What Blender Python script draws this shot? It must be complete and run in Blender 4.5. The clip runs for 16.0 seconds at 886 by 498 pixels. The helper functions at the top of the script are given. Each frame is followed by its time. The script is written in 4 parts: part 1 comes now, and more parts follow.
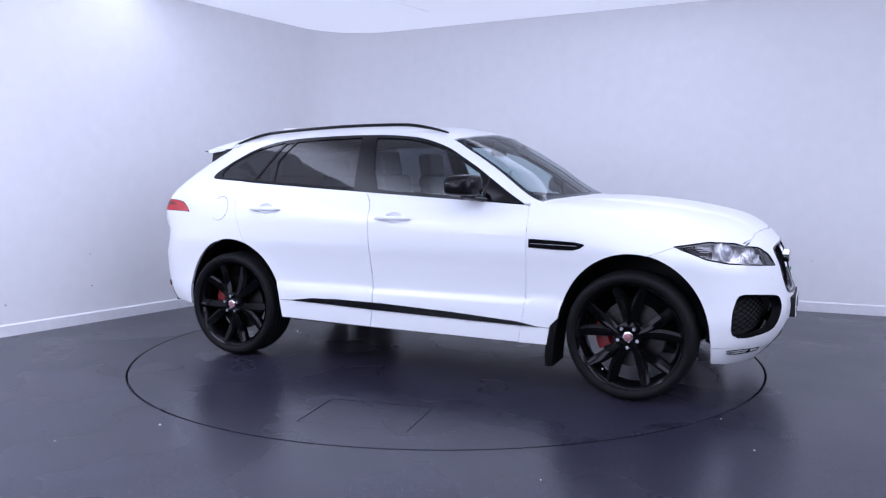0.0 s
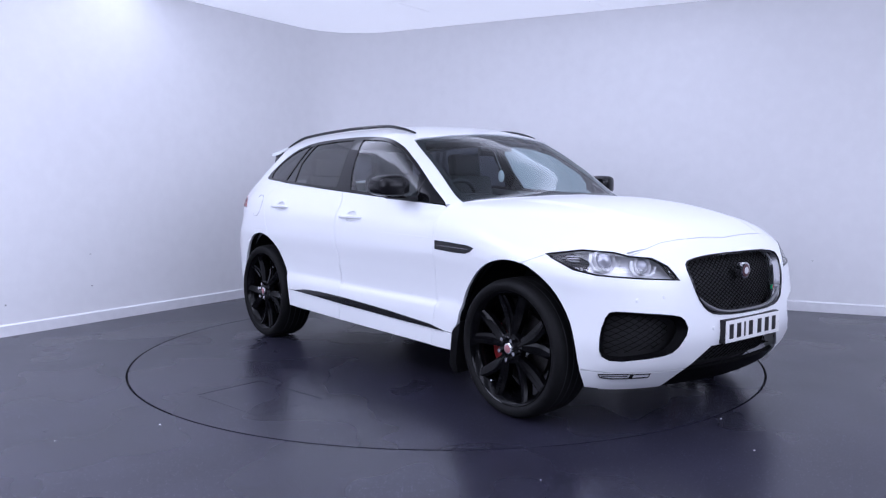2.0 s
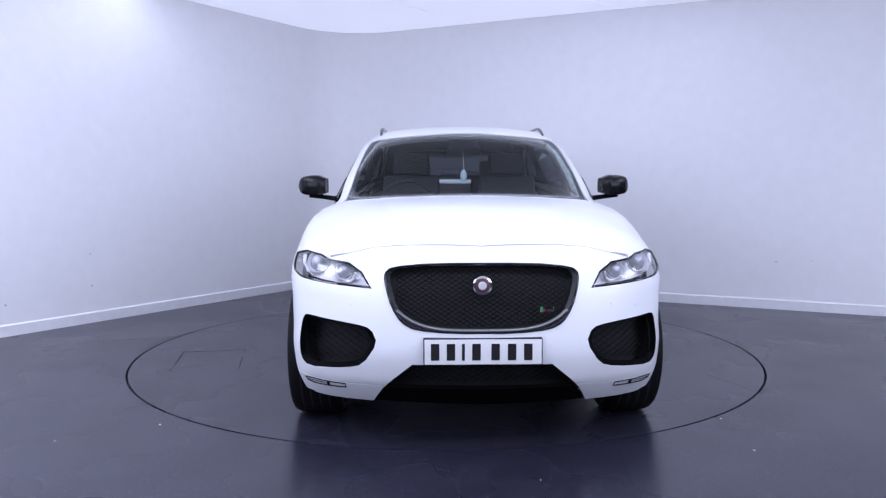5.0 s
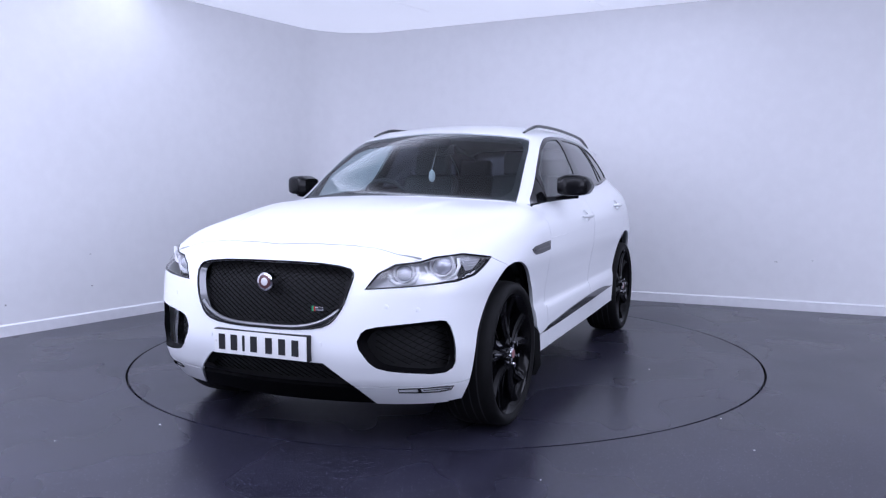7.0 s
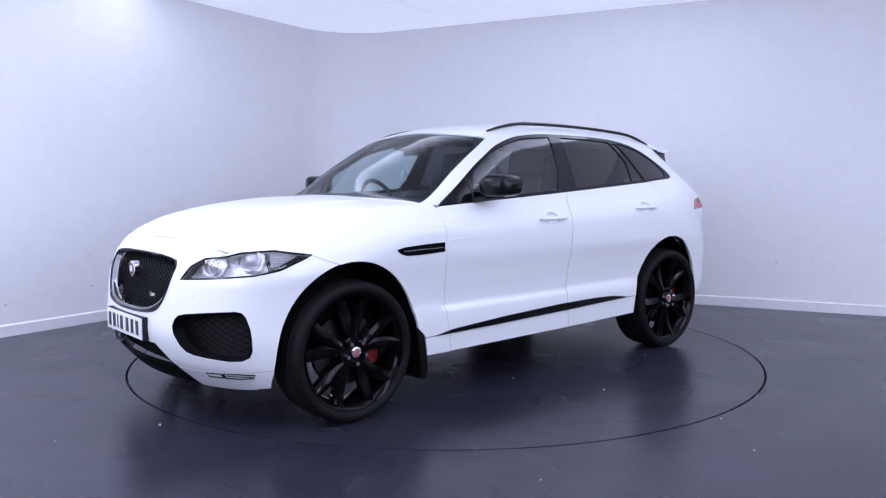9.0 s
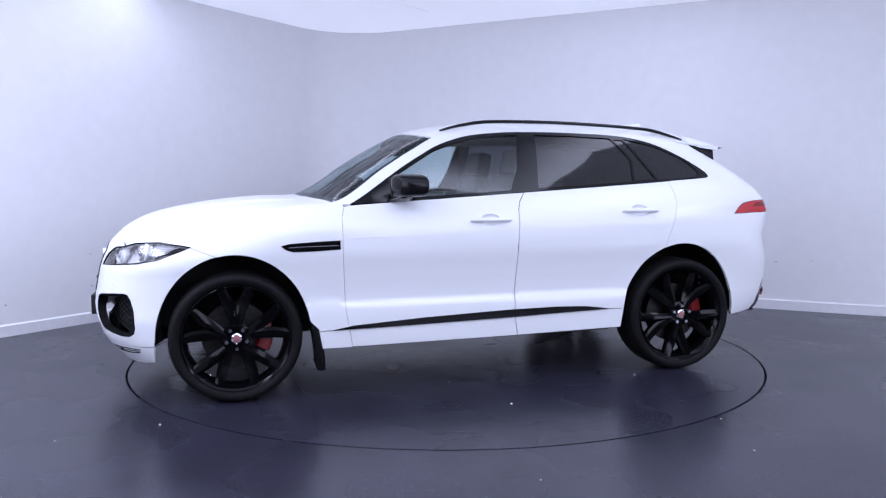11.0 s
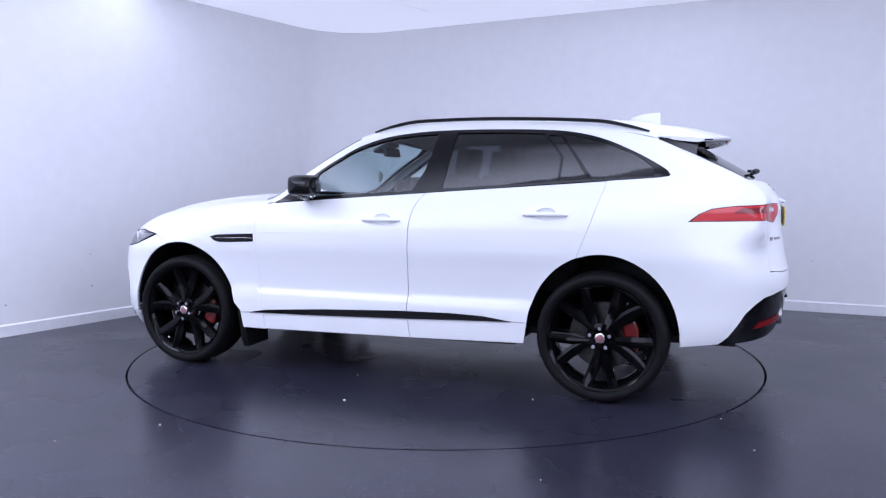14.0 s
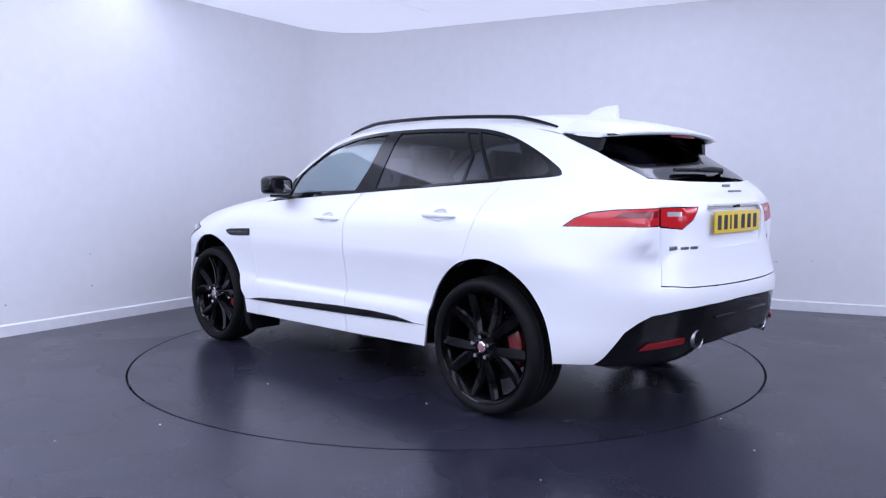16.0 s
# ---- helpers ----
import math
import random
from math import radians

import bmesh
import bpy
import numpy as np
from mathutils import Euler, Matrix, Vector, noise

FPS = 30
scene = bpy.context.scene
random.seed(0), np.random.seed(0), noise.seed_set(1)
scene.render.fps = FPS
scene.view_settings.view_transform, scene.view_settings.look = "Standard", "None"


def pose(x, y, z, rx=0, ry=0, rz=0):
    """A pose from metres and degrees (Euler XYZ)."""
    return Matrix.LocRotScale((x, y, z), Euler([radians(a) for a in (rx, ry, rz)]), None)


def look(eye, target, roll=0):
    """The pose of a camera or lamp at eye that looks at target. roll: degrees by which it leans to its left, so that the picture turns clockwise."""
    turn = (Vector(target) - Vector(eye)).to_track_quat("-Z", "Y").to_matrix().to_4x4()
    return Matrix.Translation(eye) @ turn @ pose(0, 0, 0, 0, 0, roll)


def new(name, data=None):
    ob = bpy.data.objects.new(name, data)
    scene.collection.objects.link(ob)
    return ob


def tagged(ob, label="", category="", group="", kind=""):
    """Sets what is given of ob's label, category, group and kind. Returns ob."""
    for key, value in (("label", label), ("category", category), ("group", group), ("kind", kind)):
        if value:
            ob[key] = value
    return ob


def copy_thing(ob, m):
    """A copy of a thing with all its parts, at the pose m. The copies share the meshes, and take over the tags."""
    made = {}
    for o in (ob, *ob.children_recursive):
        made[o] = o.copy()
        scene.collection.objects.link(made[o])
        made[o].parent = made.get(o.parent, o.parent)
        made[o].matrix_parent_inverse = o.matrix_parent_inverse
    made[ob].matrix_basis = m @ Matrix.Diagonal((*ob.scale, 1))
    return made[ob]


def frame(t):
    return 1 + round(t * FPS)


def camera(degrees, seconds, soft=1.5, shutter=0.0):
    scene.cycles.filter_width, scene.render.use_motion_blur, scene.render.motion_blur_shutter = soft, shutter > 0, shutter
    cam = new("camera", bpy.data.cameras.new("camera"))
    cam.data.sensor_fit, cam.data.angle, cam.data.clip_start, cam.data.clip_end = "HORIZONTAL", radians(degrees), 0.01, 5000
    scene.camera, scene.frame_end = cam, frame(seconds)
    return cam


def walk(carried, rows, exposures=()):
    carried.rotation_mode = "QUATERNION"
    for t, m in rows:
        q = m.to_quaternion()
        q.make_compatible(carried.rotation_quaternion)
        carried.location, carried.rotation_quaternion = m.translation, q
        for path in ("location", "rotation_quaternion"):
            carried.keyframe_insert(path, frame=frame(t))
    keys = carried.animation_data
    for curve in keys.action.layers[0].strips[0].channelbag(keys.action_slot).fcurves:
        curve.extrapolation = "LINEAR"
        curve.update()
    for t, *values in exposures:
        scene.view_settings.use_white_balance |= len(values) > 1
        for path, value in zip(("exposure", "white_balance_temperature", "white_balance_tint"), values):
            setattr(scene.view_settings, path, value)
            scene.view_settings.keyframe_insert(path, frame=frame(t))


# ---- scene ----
from mathutils.geometry import delaunay_2d_cdt

# ---- camera: on a stand, before the turntable ----
cam = camera(59.1, 16.0, soft=1.25)
AIM = Matrix.Translation((0, -5.8, 1.2533)) @ pose(0, 0, 0, 90 - 4.898, 0, 0.188) @ pose(0, 0, 0, 0, 0, -0.08)
walk(cam, [(0.0, AIM), (16.0, AIM)], [(0.0, 0.05, 5260, 24.0), (16.0, 0.05, 5260, 24.0)])

# ---- world and lamps ----
world = bpy.data.worlds.new("world")
scene.world = world
world.use_nodes = True
world.node_tree.nodes["Background"].inputs[0].default_value = (0.5, 0.55, 0.7, 1)
world.node_tree.nodes["Background"].inputs[1].default_value = 0.1


def lamp(name, at, target, wide, deep, watts, colour=(1.0, 0.98, 0.96)):
    light = bpy.data.lights.new(name, "AREA")
    light.shape, light.size, light.size_y, light.energy, light.color = "RECTANGLE", wide, deep, watts, colour
    ob = new(name, light)
    ob.matrix_world = look(at, target)
    return ob


# two weak softboxes behind the camera, strips along the ceiling's sides and over the camera; the box over the car is a luminous thing below
lamp("softbox", (-4.4, -6.4, 2.2), (-0.3, 0.5, 0.9), 5.0, 1.6, 100)
lamp("softbox", (5.0, -6.4, 2.2), (0.8, 0.5, 0.9), 5.0, 1.6, 112)
lamp("ceiling_panel", (0.2, -4.3, 3.0), (0.2, -4.0, 0), 6.0, 1.0, 75)
lamp("ceiling_panel", (-3.6, -2.0, 3.0), (-3.7, -1.8, 0), 1.0, 3.0, 105)
lamp("ceiling_panel", (5.2, -2.2, 3.0), (5.2, -2.0, 0), 1.4, 3.0, 95)

# ---- materials ----
def material(name, colour, rough=0.5, metal=0.0, coat=0.0, grain=None, vary=0.0, bump=0.0, bump_size=200.0, spec=0.5, emit=None):
    """A surface with its grain: (size, strength) of the colour's mottling, at two scales, and a fine relief."""
    m = bpy.data.materials.new(name)
    m.use_nodes = True
    nt = m.node_tree
    b = nt.nodes["Principled BSDF"]
    b.inputs["Base Color"].default_value = (*colour, 1)
    b.inputs["Roughness"].default_value = rough
    b.inputs["Metallic"].default_value = metal
    b.inputs["Coat Weight"].default_value = coat
    b.inputs["Coat Roughness"].default_value = 0.04
    b.inputs["Specular IOR Level"].default_value = spec
    if emit:
        b.inputs["Emission Color"].default_value, b.inputs["Emission Strength"].default_value = (*emit[:3], 1), emit[3]
    if grain or bump:
        where = nt.nodes.new("ShaderNodeTexCoord")
    if grain:
        fine, broad = nt.nodes.new("ShaderNodeTexNoise"), nt.nodes.new("ShaderNodeTexNoise")
        fine.inputs["Scale"].default_value, broad.inputs["Scale"].default_value = grain, grain / 23
        fine.inputs["Detail"].default_value = broad.inputs["Detail"].default_value = 4
        add = nt.nodes.new("ShaderNodeMath")
        add.operation = "ADD"
        mix = nt.nodes.new("ShaderNodeMix")
        mix.data_type = "RGBA"
        span = nt.nodes.new("ShaderNodeMapRange")
        span.interpolation_type = "SMOOTHSTEP"
        span.inputs["From Min"].default_value, span.inputs["From Max"].default_value = 0.6, 1.4
        for n in (fine, broad):
            nt.links.new(where.outputs["Object"], n.inputs["Vector"])
        nt.links.new(fine.outputs["Fac"], add.inputs[0])
        nt.links.new(broad.outputs["Fac"], add.inputs[1])
        nt.links.new(add.outputs[0], span.inputs["Value"])
        nt.links.new(span.outputs[0], mix.inputs["Factor"])
        mix.inputs[6].default_value = (*(max(c * (1 - vary), 0) for c in colour), 1)
        mix.inputs[7].default_value = (*(min(c * (1 + vary), 1) for c in colour), 1)
        nt.links.new(mix.outputs[2], b.inputs["Base Color"])
    if bump:
        relief, tex = nt.nodes.new("ShaderNodeBump"), nt.nodes.new("ShaderNodeTexNoise")
        tex.inputs["Scale"].default_value = bump_size
        relief.inputs["Strength"].default_value, relief.inputs["Distance"].default_value = bump, 0.002
        nt.links.new(where.outputs["Object"], tex.inputs["Vector"])
        nt.links.new(tex.outputs["Fac"], relief.inputs["Height"])
        nt.links.new(relief.outputs[0], b.inputs["Normal"])
    return m


def glass(name, tint, gloss=0.06, grazing=0.9):
    """A thin pane: it tints what is behind it, and mirrors more at a glancing angle."""
    m = bpy.data.materials.new(name)
    m.use_nodes = True
    nt = m.node_tree
    nt.nodes.remove(nt.nodes["Principled BSDF"])
    clear, shine, graze, steep, share, mix = (nt.nodes.new("ShaderNode" + k) for k in ("BsdfTransparent", "BsdfGlossy", "LayerWeight", "Math", "Math", "MixShader"))
    clear.inputs[0].default_value = (*tint, 1)
    shine.inputs["Roughness"].default_value = 0.02
    graze.inputs["Blend"].default_value = 0.5
    steep.operation, share.operation = "POWER", "MULTIPLY_ADD"
    steep.inputs[1].default_value = 4.0
    share.inputs[1].default_value, share.inputs[2].default_value = grazing, gloss
    nt.links.new(graze.outputs["Facing"], steep.inputs[0])
    nt.links.new(steep.outputs[0], share.inputs[0])
    nt.links.new(share.outputs[0], mix.inputs[0])
    nt.links.new(clear.outputs[0], mix.inputs[1])
    nt.links.new(shine.outputs[0], mix.inputs[2])
    nt.links.new(mix.outputs[0], nt.nodes["Material Output"].inputs[0])
    return m


def vinyl(name):
    """Dark grey safety flooring: glossy in patches, with bright mineral flecks, scuffs and dust."""
    m = material(name, (0.019, 0.0185, 0.03), 0.3, grain=60.0, vary=0.3, spec=0.4, bump=0.1, bump_size=260.0)
    nt = m.node_tree
    b = nt.nodes["Principled BSDF"]
    where = nt.nodes.new("ShaderNodeTexCoord")
    cells = nt.nodes.new("ShaderNodeTexVoronoi")
    cells.inputs["Scale"].default_value = 80.0
    dots = nt.nodes.new("ShaderNodeMapRange")
    dots.inputs["From Min"].default_value, dots.inputs["From Max"].default_value = 0.22, 0.09
    pick = nt.nodes.new("ShaderNodeMapRange")
    pick.inputs["From Min"].default_value, pick.inputs["From Max"].default_value = 0.42, 0.6
    rgb = nt.nodes.new("ShaderNodeSeparateColor")
    both = nt.nodes.new("ShaderNodeMath")
    both.operation = "MULTIPLY"
    mix = nt.nodes.new("ShaderNodeMix")
    mix.data_type = "RGBA"
    mix.inputs[7].default_value = (0.24, 0.24, 0.34, 1)
    nt.links.new(where.outputs["Object"], cells.inputs["Vector"])
    nt.links.new(cells.outputs["Distance"], dots.inputs["Value"])
    nt.links.new(cells.outputs["Color"], rgb.inputs[0])
    nt.links.new(rgb.outputs[0], pick.inputs["Value"])
    nt.links.new(dots.outputs[0], both.inputs[0])
    nt.links.new(pick.outputs[0], both.inputs[1])
    nt.links.new(both.outputs[0], mix.inputs["Factor"])
    nt.links.new(b.inputs["Base Color"].links[0].from_socket, mix.inputs[6])
    nt.links.new(mix.outputs[2], b.inputs["Base Color"])
    scuff = nt.nodes.new("ShaderNodeTexNoise")
    scuff.inputs["Scale"].default_value, scuff.inputs["Detail"].default_value = 1.1, 2
    gloss = nt.nodes.new("ShaderNodeMapRange")
    gloss.interpolation_type = "SMOOTHSTEP"
    gloss.inputs["From Min"].default_value, gloss.inputs["From Max"].default_value = 0.25, 0.75
    gloss.inputs["To Min"].default_value, gloss.inputs["To Max"].default_value = 0.25, 0.31
    nt.links.new(where.outputs["Object"], scuff.inputs["Vector"])
    nt.links.new(scuff.outputs["Fac"], gloss.inputs["Value"])
    nt.links.new(gloss.outputs[0], b.inputs["Roughness"])
    return m


VINYL = vinyl("dark_vinyl")
WALL = material("white_wall", (0.74, 0.74, 0.75), 0.6, grain=9.0, vary=0.025, bump=0.15, bump_size=90)
# plain white ceiling; weak emission added to lift it above the walls
CEILING = material("ceiling_added_glow", (0.82, 0.82, 0.82), 0.8, grain=120.0, vary=0.03, bump=0.2, bump_size=300, emit=(1.0, 0.99, 0.98, 0.4))
DARK_WALL = material("dark_wall", (0.05, 0.05, 0.055), 0.7, grain=5.0, vary=0.2)
SKIRTING = material("skirting_white", (0.72, 0.72, 0.74), 0.35, grain=14.0, vary=0.05)
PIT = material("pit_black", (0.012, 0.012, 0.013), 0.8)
PAINT = material("white_paint", (0.765, 0.778, 0.79), 0.42, coat=0.45)
PAINT.node_tree.nodes["Principled BSDF"].inputs["Coat Roughness"].default_value = 0.14
GLOSS = material("gloss_black", (0.004, 0.004, 0.005), 0.08, spec=0.35)
PLASTIC = material("black_plastic", (0.009, 0.009, 0.0095), 0.55, spec=0.3, grain=90.0, vary=0.3, bump=0.2, bump_size=400)
MIRROR_CAP = material("mirror_cap_black", (0.006, 0.006, 0.007), 0.22, spec=0.2)
RUBBER = material("tyre_rubber", (0.005, 0.005, 0.0055), 0.65, spec=0.15, grain=30.0, vary=0.3, bump=0.15, bump_size=150)
RIM = material("rim_black", (0.002, 0.002, 0.0025), 0.1, spec=0.13)
STEEL = material("brake_steel", (0.07, 0.068, 0.066), 0.4, metal=1.0, grain=40.0, vary=0.25)
CHROME = material("chrome", (0.75, 0.75, 0.77), 0.1, metal=1.0)
CALIPER = material("caliper_red", (0.13, 0.005, 0.005), 0.35, coat=0.3)
BADGE = material("badge_red", (0.35, 0.16, 0.17), 0.3, metal=0.3)
EMBLEM = material("emblem_dark_red", (0.11, 0.05, 0.055), 0.3, metal=0.3)
GREEN = material("badge_green", (0.02, 0.3, 0.12), 0.3)
LENS_RED = material("lens_red", (0.45, 0.012, 0.015), 0.15)
LENS_DARK = material("lens_dark_red", (0.16, 0.004, 0.006), 0.18)
LENS_CLEAR = material("lens_clear", (0.62, 0.6, 0.6), 0.2, coat=0.5, metal=0.4)
LAMP_GREY = material("lamp_silver", (0.72, 0.72, 0.74), 0.3, metal=0.25)
LAMP_DARK = material("lamp_bezel", (0.78, 0.78, 0.81), 0.3, metal=0.2)
PROJECTOR = material("projector_glass", (0.5, 0.51, 0.56), 0.12, metal=0.35, coat=0.4)
INDICATOR = material("indicator_reflector", (0.5, 0.5, 0.53), 0.35, metal=0.3, grain=60.0, vary=0.15)
LAMP_GUARD = material("lamp_daylight_tube", (0.92, 0.93, 0.95), 0.3)
BEZEL = material("bezel_grey", (0.16, 0.16, 0.17), 0.22, metal=0.7)
MESH = material("mesh_black", (0.0018, 0.0018, 0.0022), 0.5, spec=0.04)
DULL = material("dull_silver", (0.3, 0.3, 0.31), 0.3, metal=0.9)
PLATE_WHITE = material("plate_white", (0.75, 0.75, 0.74), 0.3)
PLATE_YELLOW = material("plate_yellow", (0.72, 0.52, 0.03), 0.3)
INK = material("plate_ink", (0.012, 0.012, 0.014), 0.4)
LEATHER = material("black_leather", (0.022, 0.021, 0.022), 0.5, grain=60.0, vary=0.2, bump=0.3, bump_size=260)
LINING = material("grey_lining", (0.2, 0.2, 0.2), 0.8, grain=80.0, vary=0.1)
CARD = material("white_card", (0.75, 0.75, 0.73), 0.6)
CLEAR = glass("clear_glass", (0.72, 0.82, 0.83), 0.085)
SCREEN_GLASS = glass("screen_glass", (0.62, 0.72, 0.75), 0.04, 0.6)
LAMP_GLASS = glass("lamp_glass", (0.93, 0.93, 0.94))
PRIVACY = glass("privacy_glass", (0.09, 0.09, 0.107), 0.075)

# ---- the room ----
def mesh_object(name, verts, faces, mat, parent=None, smooth=False, label=""):
    me = bpy.data.meshes.new(name)
    me.from_pydata([tuple(map(float, v)) for v in verts], [], [tuple(map(int, f)) for f in faces])
    me.materials.append(mat)
    if smooth:
        me.polygons.foreach_set("use_smooth", [True] * len(me.polygons))
    ob = new(name, me)
    ob.parent = parent
    return tagged(ob, label)


def part(name, bm, mat, parent=None, label="", smooth=True):
    me = bpy.data.meshes.new(name)
    bm.to_mesh(me)
    bm.free()
    me.materials.append(mat)
    if smooth:
        me.polygons.foreach_set("use_smooth", [True] * len(me.polygons))
        me.set_sharp_from_angle(angle=radians(38))
    ob = new(name, me)
    ob.parent = parent
    return tagged(ob, label)


CORNER, BEND = Vector((-1.31, 4.065)), 0.8
LEFT = Vector((-math.cos(radians(57.5)), -math.sin(radians(57.5))))
RIGHT = Vector((math.cos(radians(26)), -math.sin(radians(26))))
HIGH = 3.05


def wall_line(inset):
    """The plan line of the two seen walls, with their rounded corner, set into the room by some metres."""
    bisect = (LEFT + RIGHT).normalized()
    half = math.acos(max(-1, min(1, LEFT.dot(RIGHT)))) / 2
    corner = CORNER + bisect * (inset / math.sin(half))
    r = BEND
    middle, d = corner + bisect * (r / math.sin(half)), r / math.tan(half)
    a, b = corner + LEFT * d - middle, corner + RIGHT * d - middle
    turn = math.atan2(b.y, b.x) - math.atan2(a.y, a.x)
    turn = (turn + math.pi) % (2 * math.pi) - math.pi
    arc = [middle + Matrix.Rotation(turn * k / 14, 2) @ a for k in range(15)]
    return [corner + LEFT * 13] + arc + [corner + RIGHT * 13]


def band(name, front, back, z0, z1, mat, label, kind="structure", bevel=0.0):
    """A wall or skirting between two plan lines."""
    n = len(front)
    verts = [(p.x, p.y, z) for z in (z0, z1) for line in (front, back) for p in line]
    if bevel:
        for k in range(2 * n, 3 * n):
            verts[k] = (verts[k][0], verts[k][1], z1 - bevel)
    faces = []
    for k in range(n - 1):
        faces += [(k, k + 1, 2 * n + k + 1, 2 * n + k), (n + k + 1, n + k, 3 * n + k, 3 * n + k + 1), (2 * n + k, 2 * n + k + 1, 3 * n + k + 1, 3 * n + k), (k + 1, k, n + k, n + k + 1)]
    ob = mesh_object(name, verts, faces, mat, smooth=True)
    ob.data.set_sharp_from_angle(angle=radians(30))
    return tagged(ob, label, name.split("_")[0], kind=kind)


band("wall_north", wall_line(0.0), wall_line(-0.15), -0.02, HIGH + 0.1, WALL, "white painted studio wall with a rounded corner")
band("baseboard", wall_line(0.016), wall_line(0.001), 0.0, 0.1, SKIRTING, "white painted skirting board along the wall", bevel=0.012)
ENDS = [CORNER + LEFT * 12.9, CORNER + RIGHT * 12.9]
BACK = Vector((3.2, -13.0))
for end in ENDS:
    side = (BACK - end).normalized()
    out = Vector((side.y, -side.x)) * (1 if end is ENDS[1] else -1) * -0.15
    line = [end, BACK]
    band("wall_south", line, [p + out for p in line], -0.02, HIGH + 0.1, DARK_WALL, "plain dark wall behind the camera")


def outline_fill(name, outer, holes, z, mat, thick=0.0):
    """A flat sheet with holes."""
    bm = bmesh.new()
    loops = [[bm.verts.new((*p, z)) for p in loop] for loop in (outer, *holes)]
    edges = [bm.edges.new((loop[k - 1], loop[k])) for loop in loops for k in range(len(loop))]
    bmesh.ops.triangle_fill(bm, use_beauty=True, use_dissolve=False, edges=edges)
    for f in bm.faces:
        f.normal_update()
        if f.normal.z < 0:
            f.normal_flip()
    if thick:
        made = bmesh.ops.extrude_face_region(bm, geom=bm.faces[:])
        for v in made["geom"]:
            if isinstance(v, bmesh.types.BMVert):
                v.co.z -= thick
        bmesh.ops.recalc_face_normals(bm, faces=bm.faces[:])
    return bm


def ring(r, n=160):
    return [(r * math.cos(2 * math.pi * k / n), r * math.sin(2 * math.pi * k / n)) for k in range(n)]


SPAN = [(-15, -16), (15, -16), (15, 9), (-15, 9)]
tagged(part("floor", outline_fill("floor", SPAN, [ring(2.236)], 0.0, VINYL), VINYL, smooth=False), "dark grey speckled vinyl floor with a satin shine", "floor", kind="structure")
pit = bmesh.new()
bmesh.ops.create_circle(pit, cap_ends=True, segments=96, radius=2.4, matrix=pose(0, 0, -0.05))
tagged(part("pit", pit, PIT, smooth=False), "black gap under the edge of the turntable", "pit", kind="structure")

# the ceiling sheet is no lamp: its even glow stands in for light on it
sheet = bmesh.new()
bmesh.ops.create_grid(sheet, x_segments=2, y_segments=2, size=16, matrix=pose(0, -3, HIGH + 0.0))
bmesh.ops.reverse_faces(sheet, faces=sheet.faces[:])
ceiling = tagged(part("ceiling", sheet, CEILING, smooth=False), "white studio ceiling with an even glow added", "ceiling", kind="structure")

def block(size, at, bevel=0.01, turn=(0, 0, 0), taper=None, segments=2):
    """A box with rounded edges; taper: (axis factor pairs) that narrows its +z end."""
    bm = bmesh.new()
    bmesh.ops.create_cube(bm, size=1.0, matrix=Matrix.Diagonal((*size, 1)))
    if taper:
        for v in bm.verts:
            if v.co.z > 0:
                v.co.x, v.co.y = v.co.x * taper[0], v.co.y * taper[1]
    if bevel:
        bmesh.ops.bevel(bm, geom=bm.edges[:], offset=bevel, segments=segments, profile=0.7, affect="EDGES")
    bmesh.ops.transform(bm, matrix=pose(*at, *turn), verts=bm.verts[:])
    return bm


for x0, y0, x1, y1 in ((-0.52, 2.18, -0.17, 2.65), (1.36, 2.1, 1.7, 2.5)):
    long = math.hypot(x1 - x0, y1 - y0)
    tagged(part("ceiling_trim", block((long, 0.003, 0.003), ((x0 + x1) / 2, (y0 + y1) / 2, HIGH - 0.002), 0.001, (0, 0, math.degrees(math.atan2(y1 - y0, x1 - x0)))), SKIRTING), "thin joint line between the ceiling sheets", "trim", kind="structure")

# the light box that hangs over the car, edge-lit: brighter towards its rim
def diffuser(name):
    m = material(name, (0.8, 0.8, 0.8), 0.6)
    nt = m.node_tree
    b = nt.nodes["Principled BSDF"]
    where, split = nt.nodes.new("ShaderNodeTexCoord"), nt.nodes.new("ShaderNodeSeparateXYZ")
    nt.links.new(where.outputs["Generated"], split.inputs[0])
    near = []
    for axis in (0, 1):
        off, size = nt.nodes.new("ShaderNodeMath"), nt.nodes.new("ShaderNodeMath")
        off.operation, size.operation = "SUBTRACT", "ABSOLUTE"
        off.inputs[1].default_value = 0.5
        nt.links.new(split.outputs[axis], off.inputs[0])
        nt.links.new(off.outputs[0], size.inputs[0])
        near.append(size)
    edge, glow = nt.nodes.new("ShaderNodeMath"), nt.nodes.new("ShaderNodeMapRange")
    edge.operation = "MAXIMUM"
    nt.links.new(near[0].outputs[0], edge.inputs[0])
    nt.links.new(near[1].outputs[0], edge.inputs[1])
    nt.links.new(edge.outputs[0], glow.inputs["Value"])
    glow.interpolation_type = "SMOOTHSTEP"
    glow.inputs["From Min"].default_value, glow.inputs["From Max"].default_value = 0.27, 0.5
    glow.inputs["To Min"].default_value, glow.inputs["To Max"].default_value = 0.14, 2.7
    b.inputs["Emission Color"].default_value = (1.0, 0.99, 0.98, 1)
    nt.links.new(glow.outputs[0], b.inputs["Emission Strength"])
    return m


light_box = tagged(part("ceiling_light", block((5.2, 4.1, 0.05), (-0.3, -0.55, HIGH - 0.03), 0.012), diffuser("edge_lit_diffuser"), smooth=False), "wide white luminous box under the studio ceiling", "ceiling light")

